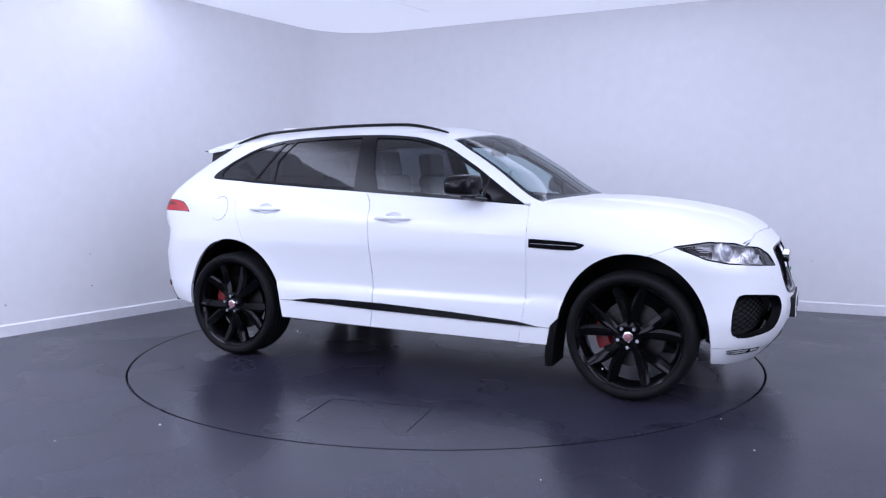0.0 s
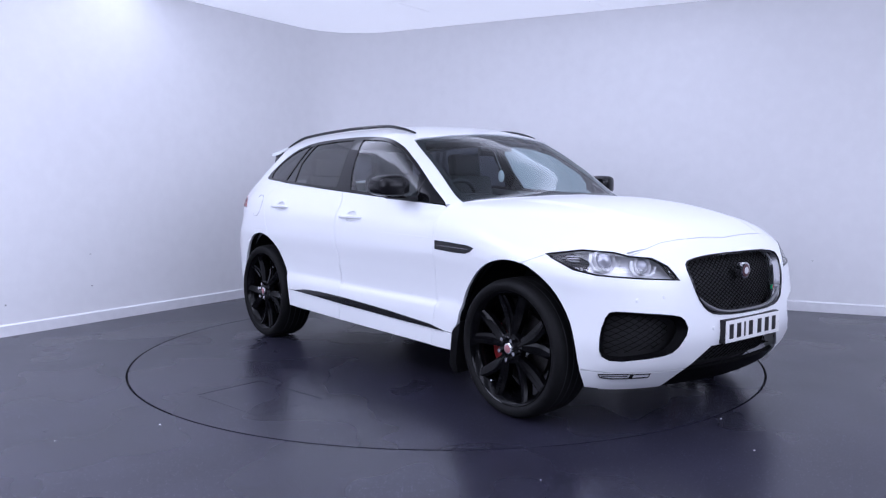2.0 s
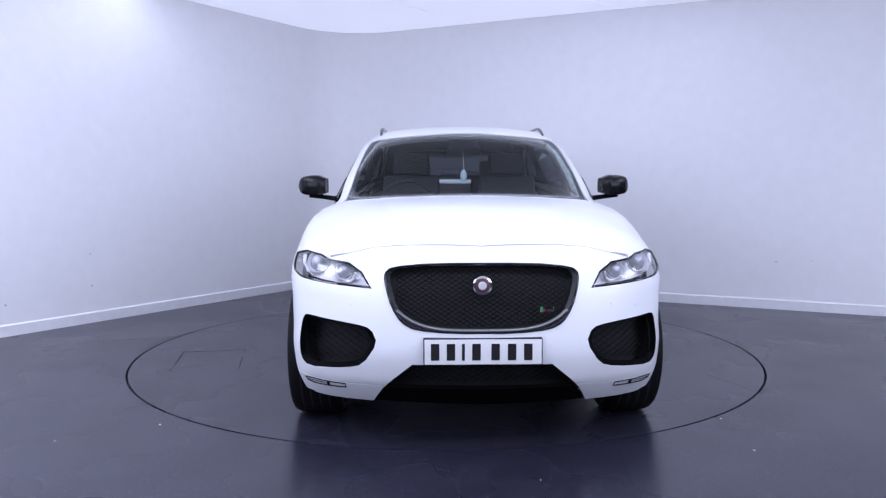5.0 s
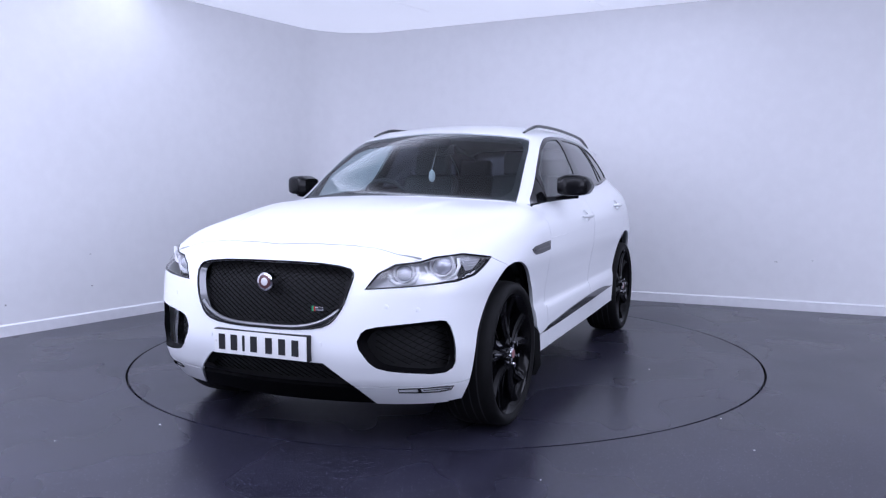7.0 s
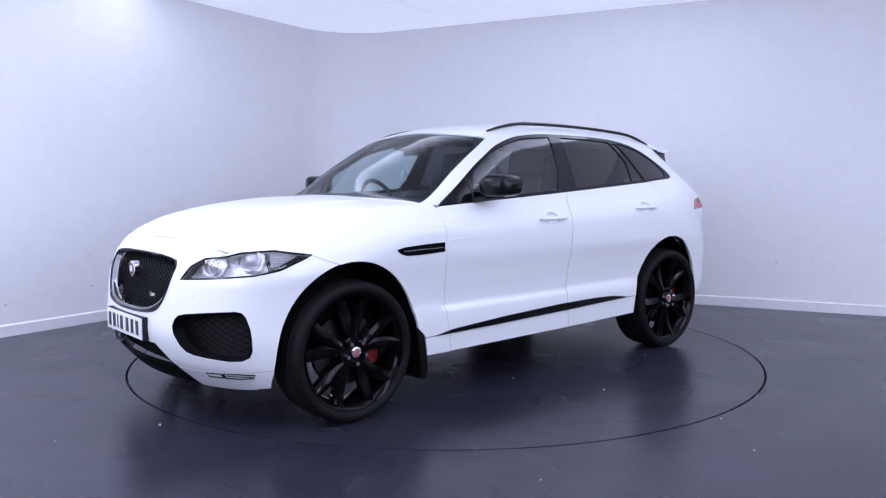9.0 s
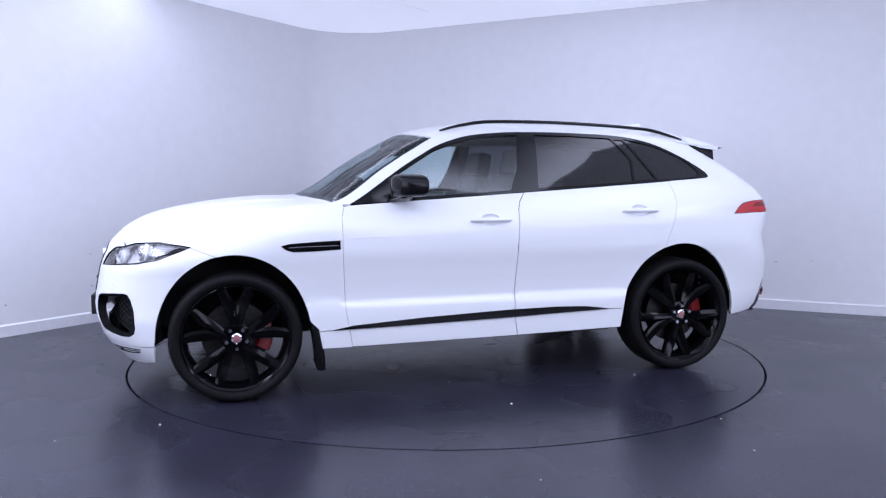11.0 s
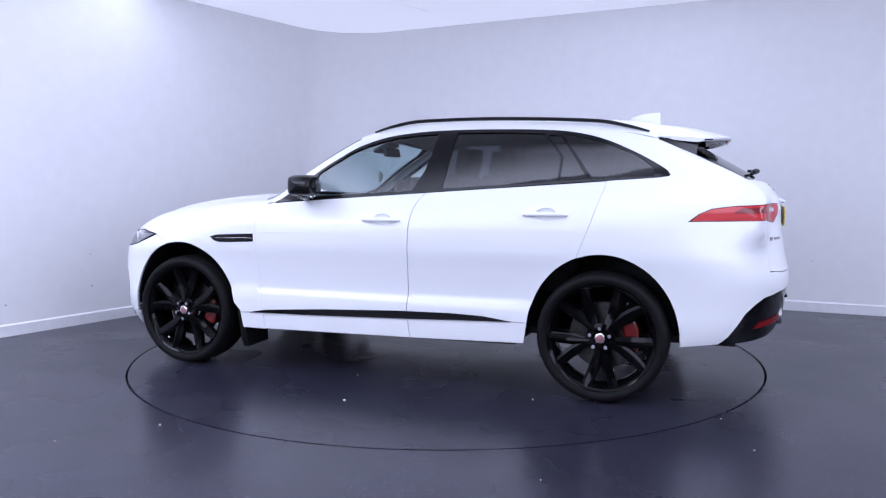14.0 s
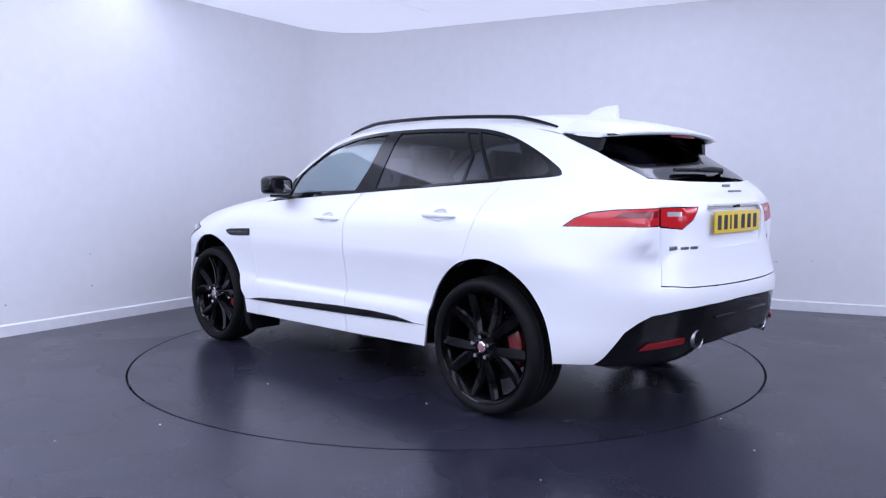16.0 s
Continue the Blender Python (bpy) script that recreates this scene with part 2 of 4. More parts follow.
# the turntable, flush with the floor, with a service hatch let into it
OFFSET = Vector((0.111, 0.112, 0))
turntable = new("turntable")
tagged(turntable, "round turntable flush with the dark vinyl floor", "turntable")
HATCH = [Vector((0.552, -1.965)) + OFFSET.xy + a * Vector((-0.988, -0.154)) + b * Vector((-0.154, 0.988)) for a, b in ((0, 0), (0.62, 0), (0.62, 0.45), (0, 0.45))]
MIDDLE = sum(HATCH, Vector((0, 0))) / 4
part("deck", outline_fill("deck", ring(2.222), [HATCH], 0.0, VINYL, 0.03), VINYL, turntable, smooth=False)
inner = [MIDDLE + (p - MIDDLE) * (1 - 0.008 / (p - MIDDLE).length) for p in HATCH]
part("hatch", outline_fill("hatch", inner, [], -0.001, VINYL, 0.02), VINYL, turntable, "square hatch plate covered in the same vinyl", smooth=False)
# ---- the car's skin: one smooth solid, on which every panel lies ----
def curve(*pairs):
    """A smooth line through (x, y) pairs that does not overshoot."""
    xs, ys = np.array(sorted(pairs), float).T
    d, h = np.diff(ys) / np.diff(xs), np.diff(xs)
    m = np.r_[d[0], np.where(d[1:] * d[:-1] > 0, 2 * d[1:] * d[:-1] / np.where(d[1:] + d[:-1] == 0, 1, d[1:] + d[:-1]), 0), d[-1]]

    def at(x):
        x = np.clip(np.asarray(x, float), xs[0], xs[-1])
        i = np.clip(np.searchsorted(xs, x) - 1, 0, len(h) - 1)
        s = (x - xs[i]) / h[i]
        return (ys[i] * (1 + 2 * s) * (1 - s) ** 2 + h[i] * m[i] * s * (1 - s) ** 2
                + ys[i + 1] * s * s * (3 - 2 * s) + h[i] * m[i + 1] * s * s * (s - 1))
    return at


def smax(a, b, r):
    h = np.clip(0.5 + 0.5 * (a - b) / r, 0, 1)
    return b + (a - b) * h + r * h * (1 - h)


def ramp(x, a, b):
    s = np.clip((x - a) / (b - a), 0, 1)
    return s * s * (3 - 2 * s)


DECK = curve((2.5, 0.72), (2.3, 0.86), (2.2, 0.925), (2.05, 1.008), (1.8, 1.084), (1.5, 1.135), (1.2, 1.16), (0.95, 1.165),
             (0.6, 1.15), (-0.3, 1.19), (-1.3, 1.26), (-1.8, 1.28), (-2.3, 1.25), (-2.5, 1.18))
WIDE = curve((0.15, 0.895), (0.24, 0.932), (0.3, 0.941), (0.38, 0.945), (0.47, 0.947), (0.56, 0.942), (0.7, 0.946), (0.86, 0.968), (0.98, 0.966),
             (1.08, 0.945), (1.2, 0.9), (1.32, 0.83))
DENT = curve((0.4, 0.0), (0.52, 0.0), (0.558, 0.0155), (0.63, 0.011), (0.72, 0.002), (0.85, 0.0))  # the doors' hollow above the sill
NOSE = curve((0.15, 2.05), (0.27, 2.17), (0.36, 2.235), (0.5, 2.27), (0.6, 2.262), (0.75, 2.24), (0.9, 2.21), (1.05, 2.15))
TAIL = curve((0.15, -2.1), (0.3, -2.3), (0.4, -2.4), (0.56, -2.435), (0.69, -2.445), (0.81, -2.42), (1.0, -2.4), (1.12, -2.405),
             (1.2, -2.37), (1.3, -2.28))
ROOF = curve((2.3, -0.4), (1.3, 0.9), (1.05, 1.12), (0.995, 1.165), (0.83, 1.265), (0.66, 1.385), (0.45, 1.505), (0.246, 1.585), (0.0, 1.63),
             (-0.3, 1.65), (-0.6, 1.653), (-1.0, 1.647), (-1.4, 1.636), (-1.6, 1.622), (-1.72, 1.602), (-1.79, 1.556), (-1.9, 1.49), (-2.05, 1.4), (-2.2, 1.31), (-2.35, 1.18), (-2.38, 0.6), (-2.46, -0.3))
LEAN = curve((0.9, 0.97), (1.12, 0.885), (1.3, 0.81), (1.45, 0.735), (1.55, 0.68), (1.7, 0.59))


def skin(x, y, z):
    """Below zero inside the car's body, above zero outside; x ahead, y to the left, z up from the ground."""
    y = np.abs(y)
    bulge = 0.011 * ramp(y, 0.53 - 0.1 * ramp(x, 1.0, 2.1), 0.47 - 0.1 * ramp(x, 1.0, 2.1)) - 0.004
    deck = z - (DECK(x) - 0.06 * y * y - 0.17 * ramp(x, 0.9, 1.7) * y**4 + bulge * ramp(x, 0.95, 1.25) * ramp(x, 2.2, 1.95))
    ahead = np.clip(x - 0.9, 0, None) / np.maximum(NOSE(z) - 0.24 * y * y - 0.9, 0.2)
    back = np.clip(-0.9 - x, 0, None) / np.maximum(-TAIL(z) - 0.1 * y * y - 0.9, 0.2)
    side = y / (WIDE(z) - DENT(z) * ramp(np.abs(x), 1.25, 0.85))
    p = 3.3 + 0.9 * ramp(z, 1.08, 0.7)
    plan = (np.where(x > 0, (ahead**7 + side**7 + 1e-9) ** (1 / 7), (back**p + side**p + 1e-9) ** (1 / p)) - 1) * 0.95
    tub = smax(plan, deck, 0.17)
    x2 = x + y * y * (0.24 * ramp(x, -0.2, 0.5) - 0.16 * ramp(x, -1.2, -1.7))
    crown = ramp(x, 0.6, 0.2) * ramp(x, -1.75, -1.5)
    top = (z - ROOF(x2) - 0.018 * crown + (0.07 + 0.05 * crown) * y * y) * (1 - 0.2 * ramp(x, 0.1, 0.4) - 0.2 * ramp(x, -1.6, -1.9))
    lean = LEAN(z) - 0.055 * np.clip(x / 0.75, 0, 2) ** 2 - 0.1 * np.clip((-x - 0.35) / 1.42, 0, 2) ** 2
    cabin = smax(smax(y - lean, top, 0.13), 0.4 * (0.93 - z), 0.1)
    return -smax(-tub, -cabin, 0.05)


def reach(origin, way, depth=0.0, far=4.0):
    """Where rays first meet the skin (depth: metres below it)."""
    origin, way = np.asarray(origin, float), np.asarray(way, float)
    steps = np.linspace(0, far, 161)
    p = origin[:, None] + steps[None, :, None] * way[:, None]
    f = skin(p[..., 0], p[..., 1], p[..., 2]) + depth
    i = np.where((f < 0).any(1), (f < 0).argmax(1), f.argmin(1))
    a, b = steps[np.maximum(i - 1, 0)], steps[i]
    for _ in range(16):
        m = (a + b) / 2
        p = origin + m[:, None] * way
        inside = skin(*p.T) + depth < 0
        a, b = np.where(inside, a, m), np.where(inside, m, b)
    return origin + b[:, None] * way


def normals(p):
    e = 2e-3
    g = np.stack([skin(*(p + d).T) - skin(*(p - d).T) for d in np.eye(3) * e], 1)
    return g / np.maximum(np.linalg.norm(g, axis=1, keepdims=True), 1e-9)


# A chart is a way to lay the skin flat: points to (u, v), and (u, v) to a ray that meets the skin.
def chart_side(uv=None, p=None):
    if p is not None:
        return np.stack([p[:, 0], p[:, 2]], 1)
    o = np.stack([uv[:, 0], 0 * uv[:, 0] + 1.5, uv[:, 1]], 1)
    return o, np.tile([0.0, -1.0, 0.0], (len(uv), 1))


def chart_top(uv=None, p=None):
    if p is not None:
        return p[:, :2]
    return np.stack([uv[:, 0], uv[:, 1], 0 * uv[:, 0] + 2.2], 1), np.tile([0.0, 0.0, -1.0], (len(uv), 1))


def chart_round(axis, facing):
    def chart(uv=None, p=None):
        if p is not None:
            return np.stack([np.arctan2(p[:, 1], facing * (p[:, 0] - axis)) * 1.4, p[:, 2]], 1)
        c, s = np.cos(uv[:, 0] / 1.4) * facing, np.sin(uv[:, 0] / 1.4)
        return np.stack([axis + 3 * c, 3 * s, uv[:, 1]], 1), np.stack([-c, -s, 0 * c], 1)
    return chart


chart_front, chart_rear = chart_round(0.5, 1), chart_round(-0.5, -1)


def on_side(*xz):
    return reach(*chart_side(np.array(xz, float)))


def on_front(*yz):
    a = np.array(yz, float)
    return reach(np.stack([0 * a[:, 0] + 3.2, a[:, 0], a[:, 1]], 1), np.tile([-1.0, 0.0, 0.0], (len(a), 1)))


def on_rear(*yz):
    a = np.array(yz, float)
    return reach(np.stack([0 * a[:, 0] - 3.2, a[:, 0], a[:, 1]], 1), np.tile([1.0, 0.0, 0.0], (len(a), 1)))


def on_top(*xy):
    return reach(*chart_top(np.array(xy, float)))


# ---- panels: outlines on the skin, filled with a fine net ----
def rounded(pts, times=2):
    """Cuts the corners of a closed outline of points."""
    p = np.asarray(pts, float)
    for _ in range(times):
        q = np.roll(p, -1, 0)
        p = np.stack([0.78 * p + 0.22 * q, 0.22 * p + 0.78 * q], 1).reshape(-1, p.shape[1])
    return p


def fine(uv, step):
    out = []
    for a, b in zip(uv, np.roll(uv, -1, 0)):
        n = max(1, int(np.ceil(np.linalg.norm(b - a) / step)))
        out += [a + (b - a) * k / n for k in range(n)]
    return np.array(out)


def shrunk(uv, gap):
    """An outline drawn in by gap."""
    if not gap:
        return uv
    q = np.roll(uv, -1, 0)
    if ((uv[:, 0] * q[:, 1] - q[:, 0] * uv[:, 1]).sum()) < 0:
        gap = -gap
    d = q - uv
    d = d / np.maximum(np.linalg.norm(d, axis=1, keepdims=True), 1e-9)
    n = np.stack([-d[:, 1], d[:, 0]], 1)
    m = n + np.roll(n, 1, 0)
    m = m / np.maximum((m * m).sum(1, keepdims=True), 0.5) * 2
    return uv + gap * m


def within(p, loop):
    a, b = loop, np.roll(loop, -1, 0)
    up = (a[None, :, 1] > p[:, None, 1]) != (b[None, :, 1] > p[:, None, 1])
    t = (p[:, None, 1] - a[None, :, 1]) / np.where(b[:, 1] == a[:, 1], 1e-12, b[:, 1] - a[:, 1])[None]
    return (up & (p[:, None, 0] < a[None, :, 0] + t * (b - a)[None, :, 0])).sum(1) % 2 == 1


def away(p, loop):
    a, d = loop, np.roll(loop, -1, 0) - loop
    t = np.clip(((p[:, None] - a[None]) * d[None]).sum(2) / np.maximum((d * d).sum(1), 1e-12)[None], 0, 1)
    return np.linalg.norm(p[:, None] - a[None] - t[..., None] * d[None], axis=2).min(1)


def net(loops, step):
    """Triangles that fill the first loop but for the others."""
    loops = [fine(l, step * 0.7) for l in loops]
    lo, hi = loops[0].min(0), loops[0].max(0)
    g = np.stack(np.meshgrid(np.arange(lo[0], hi[0], step), np.arange(lo[1], hi[1], step)), -1).reshape(-1, 2)
    keep = within(g, loops[0])
    for l in loops[1:]:
        keep &= ~within(g, l)
    g = g[keep]
    for l in loops:
        g = g[away(g, l) > 0.4 * step] if len(g) else g
    pts, edges, n = [], [], 0
    for l in loops:
        edges += [(n + k, n + (k + 1) % len(l)) for k in range(len(l))]
        pts.append(l)
        n += len(l)
    pts = np.concatenate(pts + [g])
    v, e, f, *_ = delaunay_2d_cdt([Vector(p) for p in pts], edges, [], 0, 1e-6)
    v, f = np.array([tuple(p) for p in v]), np.array([t for t in f if len(t) == 3])
    c = v[f].mean(1)
    ok = within(c, loops[0])
    for l in loops[1:]:
        ok &= ~within(c, l)
    return v, f[ok]


def panel(name, chart, outer, mat, parent, holes=(), step=0.045, depth=0.0, edge=0.018, gap=0.0022, both=False, label="", dish=None):
    """A sheet on the skin within an outline of points, with a turned-in edge; both: also its twin on the other side."""
    loops = [shrunk(chart(p=np.asarray(outer, float)), gap)] + [chart(p=np.asarray(h, float)) for h in holes]
    uv, tris = net(loops, step)
    p = reach(*chart(uv), depth)
    n = normals(p)
    if dish is not None:
        p = p - n * dish(uv)[:, None]
    q = p[tris]
    wrong = (np.cross(q[:, 1] - q[:, 0], q[:, 2] - q[:, 0]) * n[tris[:, 0]]).sum(1) < 0
    tris[wrong] = tris[wrong][:, ::-1]
    sides = np.concatenate([tris[:, [0, 1]], tris[:, [1, 2]], tris[:, [2, 0]]])
    twin = {(b, a) for a, b in sides.tolist()}
    rim = [s for s in sides.tolist() if tuple(s) not in twin]
    ids = sorted({i for s in rim for i in s})
    at = {i: len(p) + k for k, i in enumerate(ids)}
    m = len(ids)
    verts = np.concatenate([p, p[ids], p[ids] - n[ids] * edge])
    faces = tris.tolist() + [[at[b], at[a], at[a] + m, at[b] + m] for a, b in rim]
    made = []
    for flip in ((1, -1) if both else (1,)):
        v, nn = verts * (1, flip, 1), np.concatenate([n * (1, flip, 1), np.zeros((2 * m, 3))])
        ob = mesh_object(name, v, [f[::flip] for f in faces], mat, parent, smooth=True, label=label)
        if dish is None:
            ob.data.normals_split_custom_set_from_vertices([tuple(x) for x in nn])
        made.append(ob)
    return made if both else made[0]


def mirrored(pts):
    """An outline of points with y >= 0, and its other half."""
    p = np.asarray(pts, float)
    return np.concatenate([p, (p * (1, -1, 1))[::-1]])


def arch(cx, a0, a1, n=22, rx=0.43, rz=0.484):
    """Points of a wheel arch's lip, on the side, from angle to angle."""
    return on_side(*[(cx + rx * math.cos(radians(a0 + (a1 - a0) * k / n)), 0.365 + rz * math.sin(radians(a0 + (a1 - a0) * k / n))) for k in range(n + 1)])


def join(*runs):
    return np.concatenate([np.atleast_2d(np.asarray(r, float)) for r in runs])


def lathe(profile, n=48):
    """Turns (radius, y) pairs round the y axis."""
    bm = bmesh.new()
    rows = [[bm.verts.new((r * math.cos(2 * math.pi * k / n), y, r * math.sin(2 * math.pi * k / n))) for k in range(n)] for r, y in profile]
    for a, b in zip(rows, rows[1:]):
        for k in range(n):
            bm.faces.new((a[k - 1], a[k], b[k], b[k - 1]))
    bmesh.ops.recalc_face_normals(bm, faces=bm.faces[:])
    return bm


def tube(points, radius, sides=8, flat=1.0, closed=False):
    """A bar along points."""
    pts = [Vector(p) for p in points]
    bm, rows = bmesh.new(), []
    for k, p in enumerate(pts):
        d = (pts[(k + 1) % len(pts)] - pts[k - 1]) if closed else (pts[min(k + 1, len(pts) - 1)] - pts[max(k - 1, 0)])
        d.normalize()
        a = d.cross(Vector((0, 0, 1)) if abs(d.z) < 0.9 else Vector((1, 0, 0))).normalized()
        b = a.cross(d)
        r = radius[k] if isinstance(radius, (list, tuple)) else radius
        rows.append([bm.verts.new(p + r * (math.cos(2 * math.pi * j / sides) * a + flat * math.sin(2 * math.pi * j / sides) * b)) for j in range(sides)])
    pairs = list(zip(rows, rows[1:])) + ([(rows[-1], rows[0])] if closed else [])
    for a, b in pairs:
        for j in range(sides):
            bm.faces.new((a[j - 1], a[j], b[j], b[j - 1]))
    if not closed:
        bm.faces.new(rows[0])
        bm.faces.new(rows[-1])
    bmesh.ops.recalc_face_normals(bm, faces=bm.faces[:])
    return bm


# ---- the car ----
car = new("car")
tagged(car, "white five-door sport utility car with black wheels and trim", "car")

# outlines shared by neighbours
SEAM_FRONT = [(0.800, 1.108), (0.822, 1.05), (0.825, 0.985), (0.822, 0.816), (0.812, 0.62), (0.806, 0.5), (0.791, 0.41), (0.769, 0.285)]
SEAM_MID = [(-0.342, 1.188), (-0.300, 1.13), (-0.280, 1.08), (-0.267, 0.92), (-0.257, 0.646), (-0.250, 0.438), (-0.271, 0.297)]
SEAM_REAR = [(-1.434, 1.258), (-1.42, 1.18), (-1.374, 1.024), (-1.302, 0.836)]
WINDOW = [(0.760, 1.122), (0.669, 1.175), (0.441, 1.334), (0.300, 1.42), (0.177, 1.486), (-0.001, 1.543), (-0.180, 1.568), (-0.397, 1.580), (-0.721, 1.580),
          (-1.117, 1.564), (-1.364, 1.516), (-1.571, 1.430), (-1.724, 1.345), (-1.772, 1.306), (-1.758, 1.282), (-1.589, 1.268),
          (-1.321, 1.253), (-0.342, 1.189), (0.374, 1.144)]
HEADLIGHT = [(1.690, 0.929, 0.893), (1.844, 0.839, 0.919), (1.960, 0.747, 0.910), (2.015, 0.701, 0.892), (2.074, 0.605, 0.881), (2.125, 0.544, 0.842),
             (2.169, 0.502, 0.775), (2.096, 0.686, 0.788), (1.955, 0.852, 0.805), (1.852, 0.905, 0.827)]
GRILLE = [(0.0, 0.887), (0.227, 0.884), (0.410, 0.866), (0.442, 0.838), (0.430, 0.772), (0.405, 0.69), (0.36, 0.625), (0.30, 0.597), (0.15, 0.584), (0.0, 0.582)]
FOG = [(1.995, 0.834, 0.627), (2.036, 0.800, 0.637), (2.173, 0.580, 0.614), (2.200, 0.502, 0.596), (2.214, 0.472, 0.529), (2.184, 0.541, 0.426),
       (2.148, 0.623, 0.404), (2.014, 0.814, 0.385), (1.967, 0.857, 0.418), (1.967, 0.857, 0.525)]
INTAKE = [(0.0, 0.436), (0.315, 0.434), (0.40, 0.36), (0.45, 0.31), (0.50, 0.225)]
TAIL_LIGHT = [(-1.886, 0.862, 1.034), (-1.945, 0.83, 1.078), (-2.005, 0.793, 1.106), (-2.129, 0.737, 1.121), (-2.291, 0.623, 1.130), (-2.296, 0.628, 1.038)]
TAIL_INNER = [(-2.291, 0.623, 1.130), (-2.355, 0.363, 1.130), (-2.356, 0.413, 1.065), (-2.332, 0.477, 1.020), (-2.312, 0.551, 1.027), (-2.296, 0.628, 1.038)]
FRONT_ARCH, REAR_ARCH = 1.437, -1.434



def dense(xz, n=6):
    """A line of (x, z) pairs with points between."""
    return [tuple(np.array(a) + (np.array(b) - np.array(a)) * k / n) for a, b in zip(xz, xz[1:]) for k in range(n)] + [xz[-1]]


def spline(xz, n=4):
    """A smooth open line through (x, z) pairs, n steps between two."""
    p = np.array([xz[0], *xz, xz[-1]], float)
    out = []
    for k in range(1, len(p) - 2):
        a, b, c, d = p[k - 1:k + 3]
        for j in range(n):
            u = j / n
            out.append(tuple(0.5 * (2 * b + (c - a) * u + (2 * a - 5 * b + 4 * c - d) * u * u + (3 * b - a - 3 * c + d) * u**3)))
    return out + [tuple(p[-1])]


SEAM_FRONT, SEAM_MID, SEAM_REAR = dense(SEAM_FRONT), dense(SEAM_MID), dense(SEAM_REAR)
SPLIT = dense([(-1.849, 0.492), (-1.93, 0.56), (-2.06, 0.64), (-2.2, 0.70)])
window_rim = on_side(*spline(WINDOW[:16]), *WINDOW[16:])
grille_rim = rounded(mirrored(on_front(*GRILLE)[1:-1]), 1)
fog_rim = rounded(FOG, 1)

# dished recesses behind the door handles
def oval(x, z, a, b, n=28):
    return on_side(*[(x + a * math.cos(2 * math.pi * k / n), z + b * math.sin(2 * math.pi * k / n)) for k in range(n)])


GRIPS = [(-0.0875, 1.024), (-1.114, 1.07)]
# doors
front_door = panel("front_door", chart_side, join(on_side(*SEAM_FRONT), on_side(*SEAM_MID[::-1]), on_side((0.374, 1.143), (0.760, 1.116))), PAINT, car, holes=[oval(*GRIPS[0], 0.062, 0.036)], edge=0.012, both=True, step=0.028)
rear_door = panel("rear_door", chart_side, join(on_side(*SEAM_MID), on_side((-0.99, 0.312)), arch(REAR_ARCH, 14, 72, 12), on_side(*SEAM_REAR[::-1]), on_side((-1.321, 1.25))), PAINT, car, holes=[oval(*GRIPS[1], 0.062, 0.036)], edge=0.012, both=True, step=0.028)
# fenders, from the door to the headlight, over the wheel
HOOD_EDGE = dense([(0.86, 0.775), (1.1, 0.80), (1.3, 0.805), (1.5, 0.805), (1.7, 0.80), (1.80, 0.79), (1.90, 0.77), (1.97, 0.735), (2.005, 0.706)], 4)
panel("front_fender", chart_front, join(on_side(*SEAM_FRONT[::-1]), on_top((0.80, 0.80), *HOOD_EDGE), HEADLIGHT[3:0:-1], HEADLIGHT[:1], arch(FRONT_ARCH, 78, 170, 20), on_side((0.965, 0.40), (0.945, 0.285))), PAINT, car, both=True, gap=0.0)
# bonnet
HOOD_NOSE = [(2.015, 0.701), (2.045, 0.60), (2.052, 0.494), (2.078, 0.329), (2.102, 0.0)]
COWL = [(1.02, 0.0), (1.0, 0.3), (0.94, 0.55), (0.86, 0.77)]
panel("hood", chart_top, mirrored(join(on_top(*COWL), on_top(*HOOD_EDGE[1:]), on_top(*HOOD_NOSE[1:]))), PAINT, car, step=0.03, gap=0.0)
lip = np.concatenate([on_top(*dense(HOOD_NOSE)), on_top(*dense(HOOD_NOSE))[::-1][1:] * (1, -1, 1)])
part("hood_seal", tube([tuple(p - (0.006, 0, 0.010)) for p in lip], 0.0055, 6), PAINT, car, "white lip under the bonnet's front edge")
# front bumper with its openings
bumper_rim = mirrored(join(on_top((2.102, 0.0)), on_top(*HOOD_NOSE[-2:0:-1]), HEADLIGHT[3:], HEADLIGHT[:1], arch(FRONT_ARCH, 78, 2, 18), on_side((1.872, 0.338)),
                           on_front((0.86, 0.334), (0.70, 0.326), (0.435, 0.326)), on_front(*INTAKE[2::-1])))
panel("front_bumper", chart_front, bumper_rim, PAINT, car, holes=[grille_rim, fog_rim, fog_rim * (1, -1, 1)], edge=0.012)
panel("front_lip", chart_front, join(on_side((1.870, 0.336)), on_front((0.86, 0.332), (0.70, 0.324), (0.435, 0.324)), on_front(*INTAKE[3:]), on_front((0.70, 0.228), (0.80, 0.232)), on_side((1.95, 0.236), (1.869, 0.24))), PAINT, car, both=True, gap=0.0015)
# roof with the windscreen pillars
SCREEN = [(0.285, 0.0), (0.285, 0.295), (0.25, 0.55), (0.20, 0.635), (0.32, 0.668), (0.56, 0.712), (0.80, 0.752), (0.872, 0.77), (0.95, 0.55), (0.995, 0.3), (1.01, 0.0)]
roof_rim = mirrored(join(on_top(*SCREEN[:8]), on_top((0.815, 0.81)), window_rim[:37], on_top((-1.3, 0.60), (-1.5, 0.60), (-1.70, 0.60), (-1.76, 0.4), (-1.79, 0.0))))
panel("roof", chart_top, roof_rim, PAINT, car, gap=0.0, step=0.05)
panel("windscreen", chart_top, mirrored(on_top(*SCREEN)), SCREEN_GLASS, car, depth=0.006, edge=0.002, step=0.06, label="lightly tinted windscreen")
